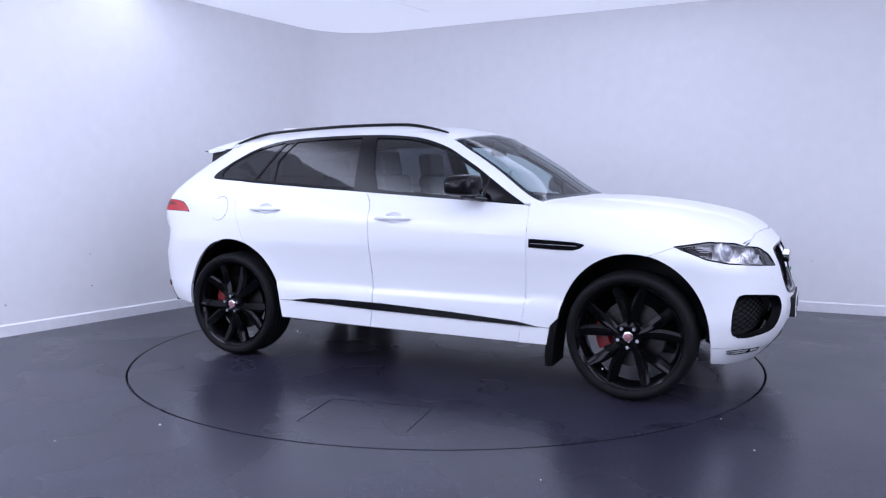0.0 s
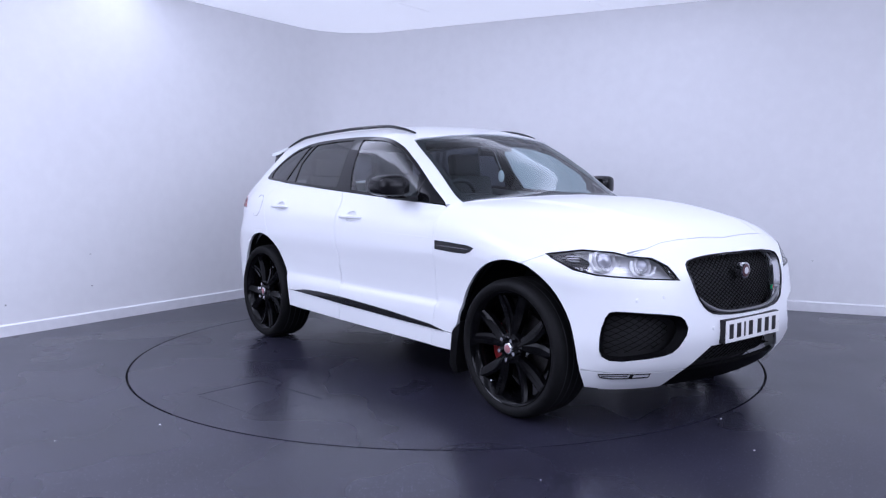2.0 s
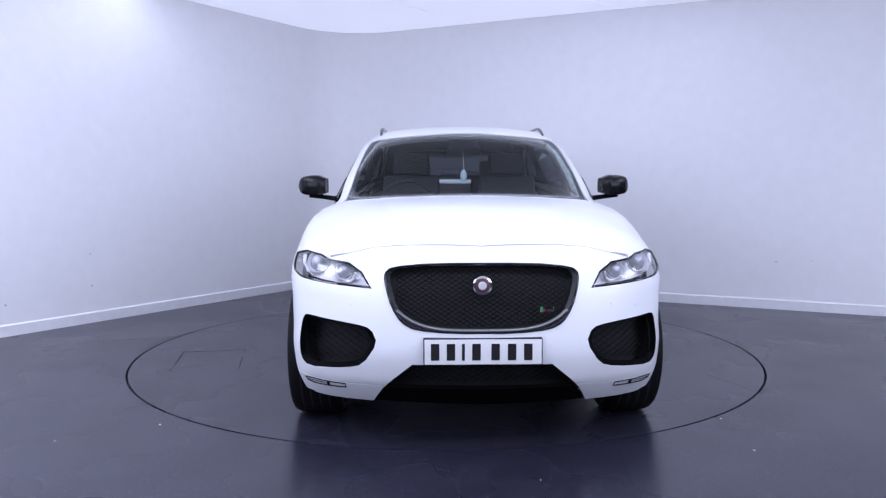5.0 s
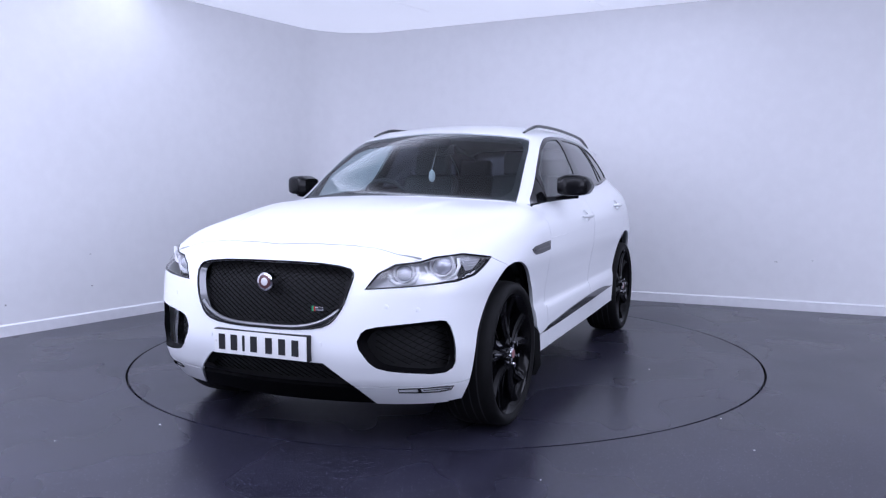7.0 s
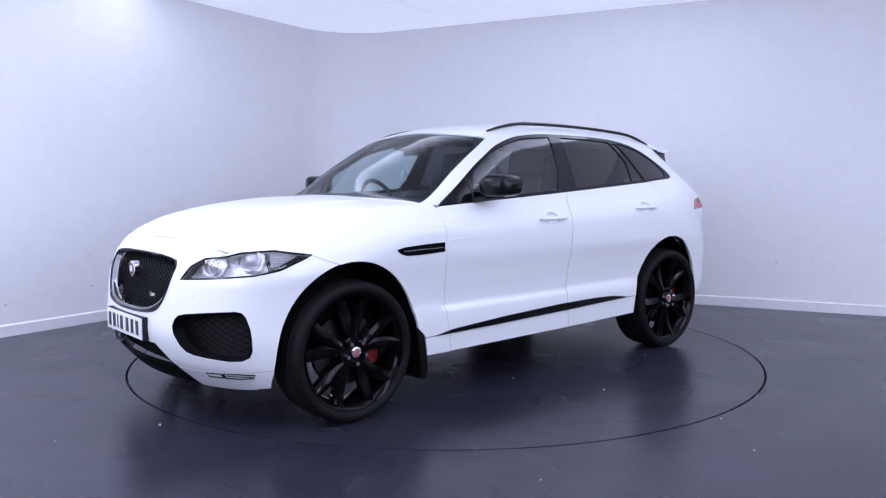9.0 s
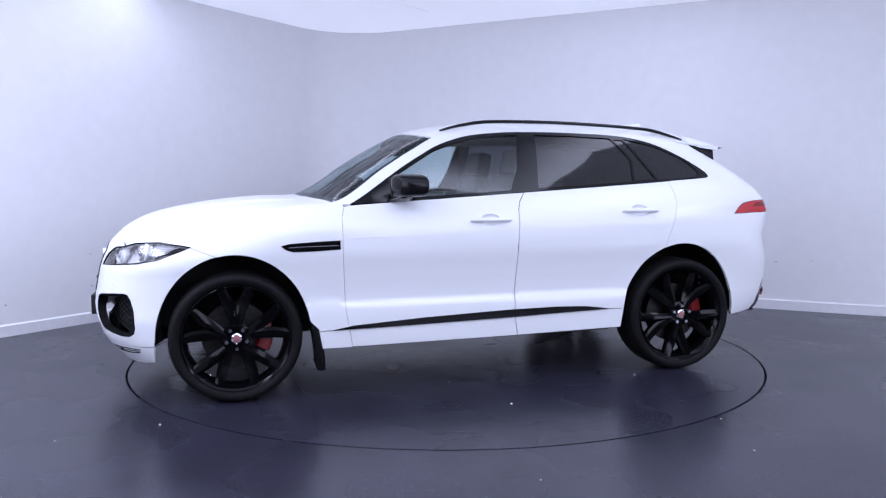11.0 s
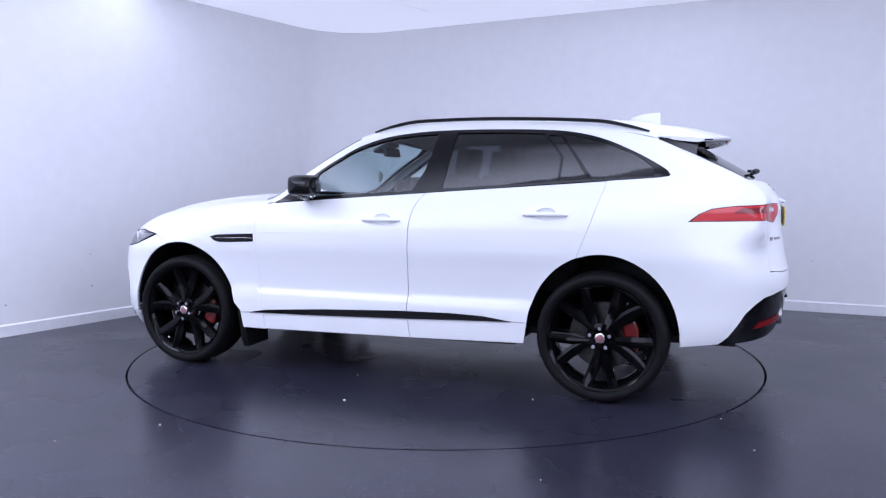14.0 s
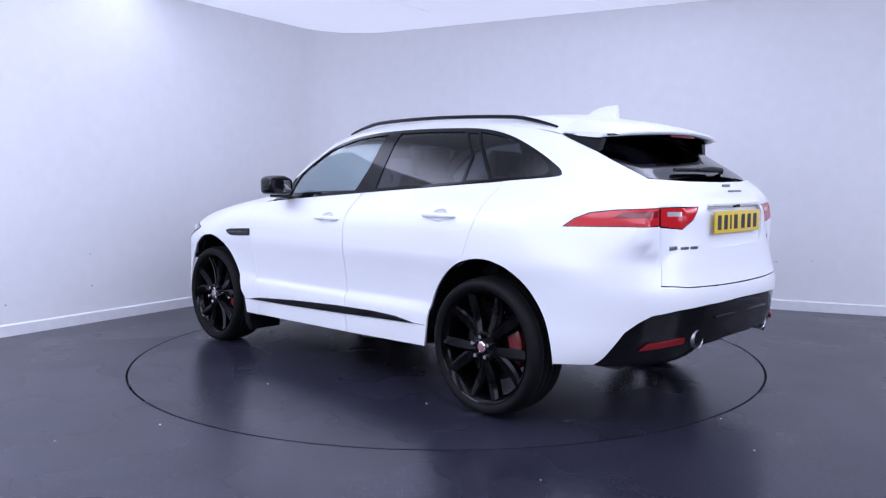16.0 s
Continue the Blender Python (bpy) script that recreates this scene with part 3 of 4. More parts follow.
# rear wing with the back pillar
quarter_rim = join(window_rim[36:61], on_side(*SEAM_REAR), arch(REAR_ARCH, 72, 164.8, 24), on_side(*SPLIT), [(-2.30, 0.636, 0.751)], [(-2.316, 0.628, 0.828)],
                   TAIL_LIGHT[:0:-1][:1], TAIL_LIGHT[:1], TAIL_LIGHT[1:5], [(-2.25, 0.585, 1.2)], [(-2.164, 0.548, 1.268)], [(-2.04, 0.575, 1.336)], [(-1.904, 0.585, 1.408)], on_top((-1.70, 0.60), (-1.5, 0.60), (-1.3, 0.60)))
panel("rear_quarter", chart_rear, quarter_rim, PAINT, car, gap=0.0, both=True)
gate_rim = mirrored(join(on_rear((0.0, 1.252), (0.30, 1.255), (0.44, 1.262)), [(-2.164, 0.548, 1.268)], [(-2.25, 0.585, 1.2)], TAIL_INNER[:5], [(-2.297, 0.63, 1.034)], [(-2.316, 0.628, 0.828)], [(-2.30, 0.634, 0.756)], on_rear((0.585, 0.753), (0.50, 0.744), (0.2, 0.738), (0.0, 0.736))))
panel("tailgate", chart_rear, gate_rim, PAINT, car, gap=0.001, holes=[mirrored(on_rear((0.0, 1.125), (0.30, 1.125), (0.33, 1.09), (0.31, 0.95), (0.27, 0.925), (0.0, 0.922)))])
panel("plate_recess", chart_rear, mirrored(on_rear((0.0, 1.127), (0.302, 1.127), (0.332, 1.09), (0.312, 0.948), (0.272, 0.923), (0.0, 0.92))), PAINT, car, depth=0.010, gap=-0.03)
for s in (1, -1):
    edge_line = fine(chart_rear(p=np.array([(-2.25, 0.585, 1.2), (-2.291, 0.623, 1.13)])), 0.02)
    low_line = chart_rear(p=np.array([(-2.297, 0.632, 1.03), (-2.316, 0.628, 0.94), (-2.316, 0.628, 0.828), (-2.30, 0.635, 0.754)]))
    for line in (edge_line[:len(edge_line) // 2 + 1], low_line):
        part("gate_seal", tube([tuple(p * (1, s, 1)) for p in reach(*chart_rear(line), 0.008)], 0.005, 6), PAINT, car, "white edge in the tailgate's gap")
DIFFUSER = [(-2.065, 0.822, 0.362), (-2.097, 0.802, 0.40), (-2.190, 0.763, 0.529), (-2.24, 0.72, 0.58), (-2.290, 0.678, 0.613), (-2.36, 0.55, 0.635)]
rear_rim = mirrored(join(on_rear((0.0, 0.731), (0.2, 0.733), (0.50, 0.739), (0.585, 0.748)), [(-2.30, 0.636, 0.751)], on_side(*SPLIT[::-1]), arch(REAR_ARCH, 164.8, 183, 6), on_side((-1.86, 0.345)),
                         DIFFUSER, on_rear((0.373, 0.648), (0.0, 0.655))))
panel("rear_bumper", chart_rear, rear_rim, PAINT, car, gap=0.0)
panel("diffuser", chart_rear, mirrored(join(on_rear((0.0, 0.652), (0.373, 0.645)), DIFFUSER[::-1], on_side((-2.068, 0.352)), on_rear((0.66, 0.362), (0.55, 0.375), (0.45, 0.42), (0.378, 0.455), (0.0, 0.46)))), GLOSS, car, depth=0.004, label="gloss black rear apron")
# rear screen
REAR_GLASS = [(-1.74, 0.0, 1.5), (-1.74, 0.585, 1.473), (-1.904, 0.587, 1.406), (-2.04, 0.577, 1.334), (-2.164, 0.55, 1.266), (-2.215, 0.45, 1.26), (-2.235, 0.25, 1.257), (-2.24, 0.0, 1.255)]
panel("rear_window", chart_top, mirrored(REAR_GLASS), PRIVACY, car, depth=0.005, edge=0.002, step=0.06, label="dark tinted rear window")

# side windows in their black frames
GLASS_FRONT = [(0.50, 1.155), (0.441, 1.314), (0.30, 1.40), (0.176, 1.466), (-0.037, 1.528), (-0.20, 1.548), (-0.368, 1.557), (-0.318, 1.33), (-0.255, 1.202)]
GLASS_REAR = [(-0.486, 1.560), (-0.75, 1.558), (-1.042, 1.545), (-1.155, 1.401), (-1.145, 1.256), (-0.446, 1.214)]
GLASS_BACK = [(-1.150, 1.543), (-1.362, 1.498), (-1.50, 1.445), (-1.604, 1.397), (-1.690, 1.325), (-1.671, 1.288), (-1.352, 1.269)]
GLASS_FIXED = [(-1.064, 1.536), (-1.171, 1.402), (-1.162, 1.263), (-1.328, 1.269), (-1.138, 1.533)]
rims = [on_side(*g) for g in (GLASS_FRONT[:1] + spline(GLASS_FRONT[1:7]) + GLASS_FRONT[7:], GLASS_REAR, spline(GLASS_BACK[:6]) + GLASS_BACK[6:], GLASS_FIXED)]
panel("window_frame", chart_side, window_rim, GLOSS, car, holes=rims, depth=0.002, gap=0.0, both=True, label="gloss black window surround")
for name, rim, mat in zip(("front_window", "rear_side_window", "quarter_window", "fixed_window"), rims, (CLEAR, PRIVACY, PRIVACY, PRIVACY)):
    panel(name, chart_side, rim, mat, car, depth=0.007, edge=0.002, gap=-0.004, both=True, step=0.06, label="lightly tinted glass" if mat is CLEAR else "dark privacy glass")

# inner tub behind the panels, wheel wells and floor
for c, mat in ((FRONT_ARCH, PLASTIC), (REAR_ARCH, PLASTIC)):
    for s in (1, -1):
        bm = bmesh.new()
        n = 28
        arcs = []
        for r, y in ((0.456, 0.85), (0.456, 0.50), (0.02, 0.50)):
            arcs.append([bm.verts.new((c + r * math.cos(radians(2 + 176 * k / n)), s * y, 0.37 + r * 1.085 * math.sin(radians(2 + 176 * k / n)))) for k in range(n + 1)])
        for a, b in zip(arcs, arcs[1:]):
            for k in range(n):
                bm.faces.new((a[k], a[k + 1], b[k + 1], b[k]))
        part("wheel_well", bm, PLASTIC, car)
tub_rim = join(on_side((0.8, 1.03), (1.75, 0.90), (1.86, 0.86)), on_side((1.897, 0.37)), arch(FRONT_ARCH, 1, 179, 30, 0.452, 0.5), on_side((0.92, 0.27), (-0.93, 0.29)), arch(REAR_ARCH, 1, 179, 30, 0.452, 0.5), on_side((-1.893, 0.38), (-1.92, 1.1), (-1.3, 1.2), (-0.3, 1.14)))
panel("inner_tub", chart_side, tub_rim, PLASTIC, car, depth=0.05, both=True, step=0.08, label="black inner lining")
panel("nose_shell", chart_front, mirrored(join(on_front((0.0, 0.93), (0.5, 0.92)), on_side((1.93, 0.86), (1.95, 0.35)), on_front((0.7, 0.26), (0.0, 0.24)))), PLASTIC, car, depth=0.1, step=0.08, label="black shell behind the grilles")
bm = bmesh.new()
for (x0, x1, w) in ((-2.1, -1.9, 0.5), (-1.9, -0.95, 0.5), (-0.95, 0.95, 0.86), (0.95, 1.9, 0.5), (1.9, 2.05, 0.6)):
    v = [bm.verts.new(p) for p in ((x0, -w, 0.31), (x1, -w, 0.31), (x1, w, 0.31), (x0, w, 0.31))]
    bm.faces.new(v)
bmesh.ops.recalc_face_normals(bm, faces=bm.faces[:])
part("underbody", bm, PLASTIC, car, "black underbody", smooth=False)


# ---- wheels ----
def spoke(angle, lean):
    """One arm of a forked spoke, with a ridge down its face."""
    bm, rows = bmesh.new(), []
    for k in range(7):
        s = k / 6
        r = 0.055 + 0.245 * s
        a = radians(angle + lean * (5.0 + 11.5 * s**0.8))
        w = 0.019 + 0.009 * math.sin(math.pi * s) + 0.007 * s
        y = -0.022 - 0.02 * math.sin(math.pi * s * 0.9) + 0.012 * s
        out, across = Vector((math.cos(a), 0, math.sin(a))), Vector((-math.sin(a), 0, math.cos(a)))
        c = out * r
        rows.append([bm.verts.new(c + across * u * w + Vector((0, y + v, 0))) for u, v in ((-1, -0.05), (-1, -0.012), (-0.45 * lean, 0.0), (0.2 * lean, -0.003), (1, -0.014), (1, -0.05))])
    for a, b in zip(rows, rows[1:]):
        for j in range(6):
            bm.faces.new((a[j - 1], a[j], b[j], b[j - 1]))
    bm.faces.new(rows[0])
    bm.faces.new(rows[-1])
    bmesh.ops.recalc_face_normals(bm, faces=bm.faces[:])
    return bm


def wheel(turn):
    """A wheel that faces +y, its outer face at y = 0, turned by some degrees."""
    rim = part("wheel", lathe([(0.296, -0.235), (0.285, -0.2), (0.268, -0.12), (0.268, -0.06), (0.284, -0.03), (0.297, -0.014), (0.306, -0.008), (0.309, -0.014), (0.306, -0.03)], 64), RIM, None, "gloss black alloy wheel with a low-profile tyre")
    tyre = [(0.305, -0.245), (0.318, -0.257), (0.345, -0.262), (0.362, -0.25), (0.370, -0.225), (0.3725, -0.17), (0.3725, -0.09), (0.370, -0.037), (0.362, -0.012), (0.352, -0.002), (0.34, 0.003), (0.325, 0.0), (0.312, -0.008), (0.303, -0.02)]
    part("tyre", lathe(tyre, 72), RUBBER, rim, "black low-profile tyre")
    for j in range(4):
        part("tread_groove", lathe([(0.3735, -0.06 - 0.045 * j), (0.374, -0.064 - 0.045 * j), (0.3735, -0.068 - 0.045 * j)], 64), PIT, rim)
    for k in range(5):
        for lean in (1, -1):
            part("spoke", spoke(turn + 36 + 72 * k, lean), RIM, rim)
        a = radians(turn + 72 * k)
        nut = bmesh.new()
        bmesh.ops.create_cone(nut, cap_ends=True, segments=6, radius1=0.0135, radius2=0.011, depth=0.026, matrix=pose(0.058 * math.cos(a), -0.008, 0.058 * math.sin(a), -90, 0, 0))
        part("lug_nut", nut, CHROME, rim, "bright steel wheel nut", smooth=False)
    part("hub", lathe([(0.0, -0.022), (0.05, -0.022), (0.082, -0.03), (0.088, -0.06), (0.0, -0.06)], 32), RIM, rim)
    part("hub_cap", lathe([(0.0, -0.004), (0.022, -0.005), (0.029, -0.009), (0.031, -0.016), (0.031, -0.024)], 28), CHROME, rim, "chrome wheel-centre badge")
    part("cap_emblem", lathe([(0.0, -0.0025), (0.018, -0.0032), (0.023, -0.0055)], 24), BADGE, rim, "red enamel centre")
    part("valve", tube([(0.262 * math.cos(radians(turn + 36)), -0.05, 0.262 * math.sin(radians(turn + 36))), (0.25 * math.cos(radians(turn + 36)), -0.025, 0.25 * math.sin(radians(turn + 36)))], 0.005, 6), CHROME, rim)
    return rim


for x, turn in ((1.43, -90.0), (-1.434, 90.0)):
    first = wheel(turn)
    first.parent = car
    first.matrix_basis = pose(x, 0.955, 0.3735)
    twin = copy_thing(first, pose(x, -0.955, 0.3735, 0, 0, 180))
    twin.parent = car
    for s in (1, -1):
        disc = lathe([(0.06, -0.135), (0.06, -0.115), (0.192, -0.115), (0.195, -0.12), (0.195, -0.14), (0.19, -0.143), (0.06, -0.143)], 48)
        bmesh.ops.transform(disc, matrix=pose(x, s * 0.95, 0.3735, 0, 0, 0 if s > 0 else 180), verts=disc.verts[:])
        part("brake_disc", disc, STEEL, car, "steel brake disc")
        bm = bmesh.new()
        n, rows = 10, []
        for k in range(n + 1):
            a = radians(152 + 56 * k / n)
            rows.append([bm.verts.new((x + r * math.cos(a), s * y, 0.3735 + r * math.sin(a))) for r, y in ((0.12, 0.81), (0.118, 0.855), (0.135, 0.87), (0.19, 0.87), (0.207, 0.858), (0.21, 0.77), (0.12, 0.77))])
        for a, b in zip(rows, rows[1:]):
            for j in range(7):
                bm.faces.new((a[j - 1], a[j], b[j], b[j - 1]))
        bm.faces.new(rows[0])
        bm.faces.new(rows[-1])
        bmesh.ops.recalc_face_normals(bm, faces=bm.faces[:])
        part("brake_caliper", bm, CALIPER, car, "red brake caliper")

# mud flaps behind the front wheels
for s in (1, -1):
    bm = bmesh.new()
    rows = []
    for k in range(6):
        z = 0.15 + 0.31 * k / 5
        x = 0.95 + 0.04 * (k / 5) ** 1.5
        rows.append([bm.verts.new((x + dx, s * y, z)) for y, dx in ((0.66, -0.012), (0.925 - 0.02 * (k == 0), -0.024), (0.952 - 0.03 * (k in (0, 5)), -0.002), (0.925 - 0.02 * (k == 0), 0.024), (0.66, 0.016))])
    for a, b in zip(rows, rows[1:]):
        for j in range(5):
            bm.faces.new((a[j - 1], a[j], b[j], b[j - 1]))
    bm.faces.new(rows[0])
    bm.faces.new(rows[-1])
    bmesh.ops.recalc_face_normals(bm, faces=bm.faces[:])
    part("mud_flap", bm, RUBBER, car, "black rubber mud flap")


# ---- front ----
def lattice(name, loop, pitch, depth, mat, label, thick=0.0018):
    """A net of slanting bars that fills an outline seen from the front."""
    bm = bmesh.new()
    lo, hi = loop.min(0), loop.max(0)
    for slant in (0.62, -0.62):
        c0 = np.arange(-2.5, 2.5, pitch)
        for c in c0:
            y = np.arange(lo[0], hi[0], 0.02)
            z = slant * y + c
            pts = np.stack([y, z], 1)
            ok = within(pts, loop) & (z > lo[1]) & (z < hi[1])
            if ok.sum() < 2:
                continue
            n = len(pts)
            p3 = reach(np.stack([0 * y + 3.2, y, z], 1), np.tile([-1.0, 0, 0], (n, 1)), depth)
            for k in range(n - 1):
                if ok[k] and ok[k + 1]:
                    a, b = p3[k], p3[k + 1]
                    v = [bm.verts.new(q) for q in (a + (0, 0, thick), a + (0.004, 0, 0), a - (0, 0, thick), b + (0, 0, thick), b + (0.004, 0, 0), b - (0, 0, thick))]
                    bm.faces.new((v[0], v[1], v[4], v[3]))
                    bm.faces.new((v[1], v[2], v[5], v[4]))
    return part(name, bm, mat, car, label, smooth=False)


grille_yz = grille_rim[:, 1:]
def drawn_in(yz, ky, kz):
    """An outline seen from the front, drawn towards its middle."""
    c = (yz.min(0) + yz.max(0)) / 2
    return c + (yz - c) * (ky, kz)


def bezel(name, yz, ky, kz, depth, mat, parent, label):
    """The slanting wall of an opening, from its rim in to a smaller, deeper outline."""
    ring_a, ring_b = on_front(*yz), on_front(*drawn_in(yz, ky, kz)) - (depth, 0, 0)
    n = len(yz)
    return mesh_object(name, np.concatenate([ring_a, ring_b]), [(k, (k + 1) % n, n + (k + 1) % n, n + k) for k in range(n)], mat, parent, smooth=True, label=label)


bezel("grille_bezel", fine(grille_yz, 0.02), 0.95, 0.93, 0.034, BEZEL, car, "dark silver slanting frame of the grille")
lattice("grille_mesh", drawn_in(grille_yz, 0.935, 0.92), 0.021, 0.03, MESH, "gloss black mesh grille")
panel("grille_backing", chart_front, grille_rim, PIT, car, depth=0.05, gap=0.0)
part("grille_surround", tube([reach(np.array([[3.2, y, z]]), np.array([[-1.0, 0, 0]]))[0] + (0.001, 0, 0) for y, z in grille_yz], 0.005, 8, closed=True), GLOSS, car, "gloss black grille surround")
lip = on_front(*[(y, 0.592 + 0.10 * (abs(y) / 0.40) ** 4) for y in np.linspace(-0.385, 0.385, 25)])
part("grille_lip", tube(lip - (0.012, 0, 0), 0.009, 8), DULL, car, "silver lower edge of the grille")
for s in (1, -1):
    loop = fog_rim[:, 1:] * (s, 1)
    lattice("lower_grille_mesh", drawn_in(loop, 0.88, 0.86), 0.03, 0.065, MESH, "black mesh in the bumper opening")
    part("opening_trim", tube([tuple(p * (1, s, 1) - (0.016, 0.008 * s, 0)) for p in reach(*chart_front(chart_front(p=fog_rim)))], 0.009, 8, closed=True), PLASTIC, car, "black trim of the bumper opening")
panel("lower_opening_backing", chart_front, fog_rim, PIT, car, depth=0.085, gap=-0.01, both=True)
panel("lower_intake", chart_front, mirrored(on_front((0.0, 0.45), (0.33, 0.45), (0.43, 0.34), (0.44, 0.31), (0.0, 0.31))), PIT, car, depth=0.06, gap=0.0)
panel("splitter", chart_front, mirrored(on_front((0.0, 0.318), (0.435, 0.318), (0.498, 0.228), (0.0, 0.215))), MESH, car, depth=0.004, edge=0.02, label="gloss black lower splitter")
SIDE_LAMP = np.array([(1.955, 0.84, 0.318), (2.018, 0.792, 0.322), (2.107, 0.632, 0.318), (2.095, 0.63, 0.298), (2.01, 0.79, 0.296), (1.965, 0.832, 0.302)])
side_lamps = panel("side_lamp", chart_front, SIDE_LAMP, LAMP_GREY, car, depth=0.002, edge=0.006, both=True, step=0.02, label="slim clear lamp in the bumper")
for ob, s in zip(side_lamps, (1, -1)):
    rim = reach(*chart_front(fine(chart_front(p=SIDE_LAMP), 0.03))) * (1, s, 1)
    part("lamp_edge", tube([tuple(p) for p in rim], 0.0035, 6, closed=True), PLASTIC, ob, "black edge of the slim lamp")
    part("lamp_divider", tube([tuple(p * (1, s, 1)) for p in on_front((0.715, 0.300), (0.715, 0.318))], 0.008, 6), GLOSS, ob)
    part("lamp_bar", tube([tuple(p * (1, s, 1)) for p in on_front((0.73, 0.309), (0.78, 0.309), (0.825, 0.309))], 0.0025, 6), PLASTIC, ob)
# gloss black slanting walls of the bumper openings
for s in (1, -1):
    bezel("opening_cheek", fine(fog_rim[:, 1:] * (s, 1), 0.02), 0.86, 0.84, 0.045, MESH, car, "black slanting wall of the opening")
lattice("intake_mesh", mirrored(on_front((0.0, 0.43), (0.31, 0.43), (0.42, 0.335), (0.0, 0.335)))[:, 1:], 0.026, 0.045, MESH, "black mesh of the lower intake")

# emblem and model badge on the grille, drawn as plain shapes
at = on_front((0.0, 0.792))[0]
for r, dx, mat, name in ((0.043, 0.002, CHROME, "emblem_ring"), (0.036, 0.004, EMBLEM, "emblem_disc"), (0.021, 0.006, LAMP_GREY, "emblem_relief")):
    bm = lathe([(0.0, dx + 0.004), (r * 0.8, dx + 0.0035), (r, dx), (r, -0.03)], 32)
    bmesh.ops.transform(bm, matrix=pose(*at, 0, -4, -90), verts=bm.verts[:])
    part(name, bm, mat, car)
at = on_front((0.287, 0.684))[0]
part("badge_bar", block((0.008, 0.042, 0.018), at + (0.0, 0.012, 0), 0.004, (0, 0, 0)), CHROME, car, "small chrome badge on the grille")
part("badge_tab", block((0.009, 0.011, 0.024), at + (0.0, -0.022, 0), 0.003), GREEN, car, "green badge tab")
part("badge_tab", block((0.0095, 0.007, 0.02), at + (0.0, -0.0125, -0.002), 0.002), LENS_RED, car, "red badge tab")


def number_plate(name, at, facing, mat, label):
    """A plate that faces along x; its characters are plain bars."""
    plate = part(name, block((0.005, 0.52, 0.112), at, 0.002), mat, car, label)
    x = at[0] + facing * 0.0035
    for k, y in enumerate((-0.213, -0.143, -0.088, -0.03, 0.055, 0.128, 0.2)):
        wide = 0.013 if k == 2 else 0.037
        part("character_bar", block((0.002, wide, 0.074), (x, at[1] + y * facing, at[2]), 0), INK, plate, smooth=False)
    for y, z in ((-0.252, 0), (0.252, 0)):
        part("screw_cap", block((0.004, 0.012, 0.012), (x, at[1] + y, at[2] + z), 0.003), mat, plate)
    return plate


number_plate("front_number_plate", (2.281, 0.0, 0.503), 1, PLATE_WHITE, "white number plate with dark bars")
part("plate_holder", block((0.03, 0.53, 0.12), (2.262, 0.0, 0.503), 0.004), PLASTIC, car, "black plate holder")
number_plate("rear_number_plate", (-2.399, 0.015, 1.047), -1, PLATE_YELLOW, "yellow number plate with dark bars")

# headlights
hl = np.array(HEADLIGHT)
for s in (1, -1):
    side = (1, s, 1)
    shell = panel("headlight", chart_front, hl * side, LAMP_GLASS, car, depth=0.003, edge=0.003, gap=0.003, step=0.03, label="clear headlight with twin projectors")
    bowl = panel("reflector", chart_front, hl * side, LAMP_DARK, shell, depth=0.055, edge=0.0, gap=-0.004, step=0.03, label="silver reflector")
    part("lamp_rim", tube([tuple(p) for p in reach(*chart_front(fine(chart_front(p=hl * side), 0.03))) - (0.003, 0, 0)], 0.005, 6, closed=True), GLOSS, shell, "black edge of the lamp")
    for y, z, r in ((0.783, 0.886, 0.055), (0.642, 0.853, 0.046)):
        c = on_front((y * s, z))[0]
        n = normals(c[None])[0] * 0.5 + np.array([0.6, 0, 0])
        n = n / np.linalg.norm(n)
        c = c - n * 0.06
        bm = bmesh.new()
        bmesh.ops.create_uvsphere(bm, u_segments=24, v_segments=14, radius=r * 0.8, matrix=pose(*c))
        part("projector", bm, PROJECTOR, shell, "glass projector lens")
        q = Vector(n).to_track_quat("Y", "Z").to_matrix().to_4x4()
        bm = lathe([(r * 0.82, 0.012), (r * 1.0, 0.024), (r * 1.12, 0.014), (r * 1.12, -0.02)], 28)
        bmesh.ops.transform(bm, matrix=Matrix.Translation(c) @ q, verts=bm.verts[:])
        part("lens_ring", bm, LAMP_GREY, shell, "silver ring round the projector")
        # daylight strip: a hook below and to the outer side of each projector
        up, out = Vector((0, 0, 1)), Vector((-0.5, s, 0)).normalized()
        hook = [Vector(c) + Vector(n) * 0.022 + out * (a * r * 1.3) + up * (b * r * 1.1) for a, b in ((1.05, 0.5), (1.1, -0.1), (0.85, -0.75), (0.2, -1.0), (-0.6, -1.0), (-1.0, -0.65), (-1.05, -0.1))]
        part("daylight_strip", tube(hook, 0.0085, 8), LAMP_GUARD, shell, "white hooked daylight strip")
    # indicator in the outer corner, with its fine ribs
    INDICATOR_RIM = on_side((1.735, 0.890), (1.80, 0.902), (1.855, 0.902), (1.87, 0.845), (1.83, 0.848))
    panel("indicator", chart_side, INDICATOR_RIM * side, INDICATOR, shell, depth=0.012, edge=0.004, gap=0.0, step=0.02, label="pale indicator reflector")
    for k in range(3):
        a, b = on_side((1.80 - 0.012 * k, 0.866 + 0.011 * k), (1.85 - 0.004 * k, 0.866 + 0.011 * k))
        part("indicator_rib", tube([tuple(p * side - (0.0, 0.008 * s, 0)) for p in (a, b)], 0.002, 6), LAMP_DARK, shell)

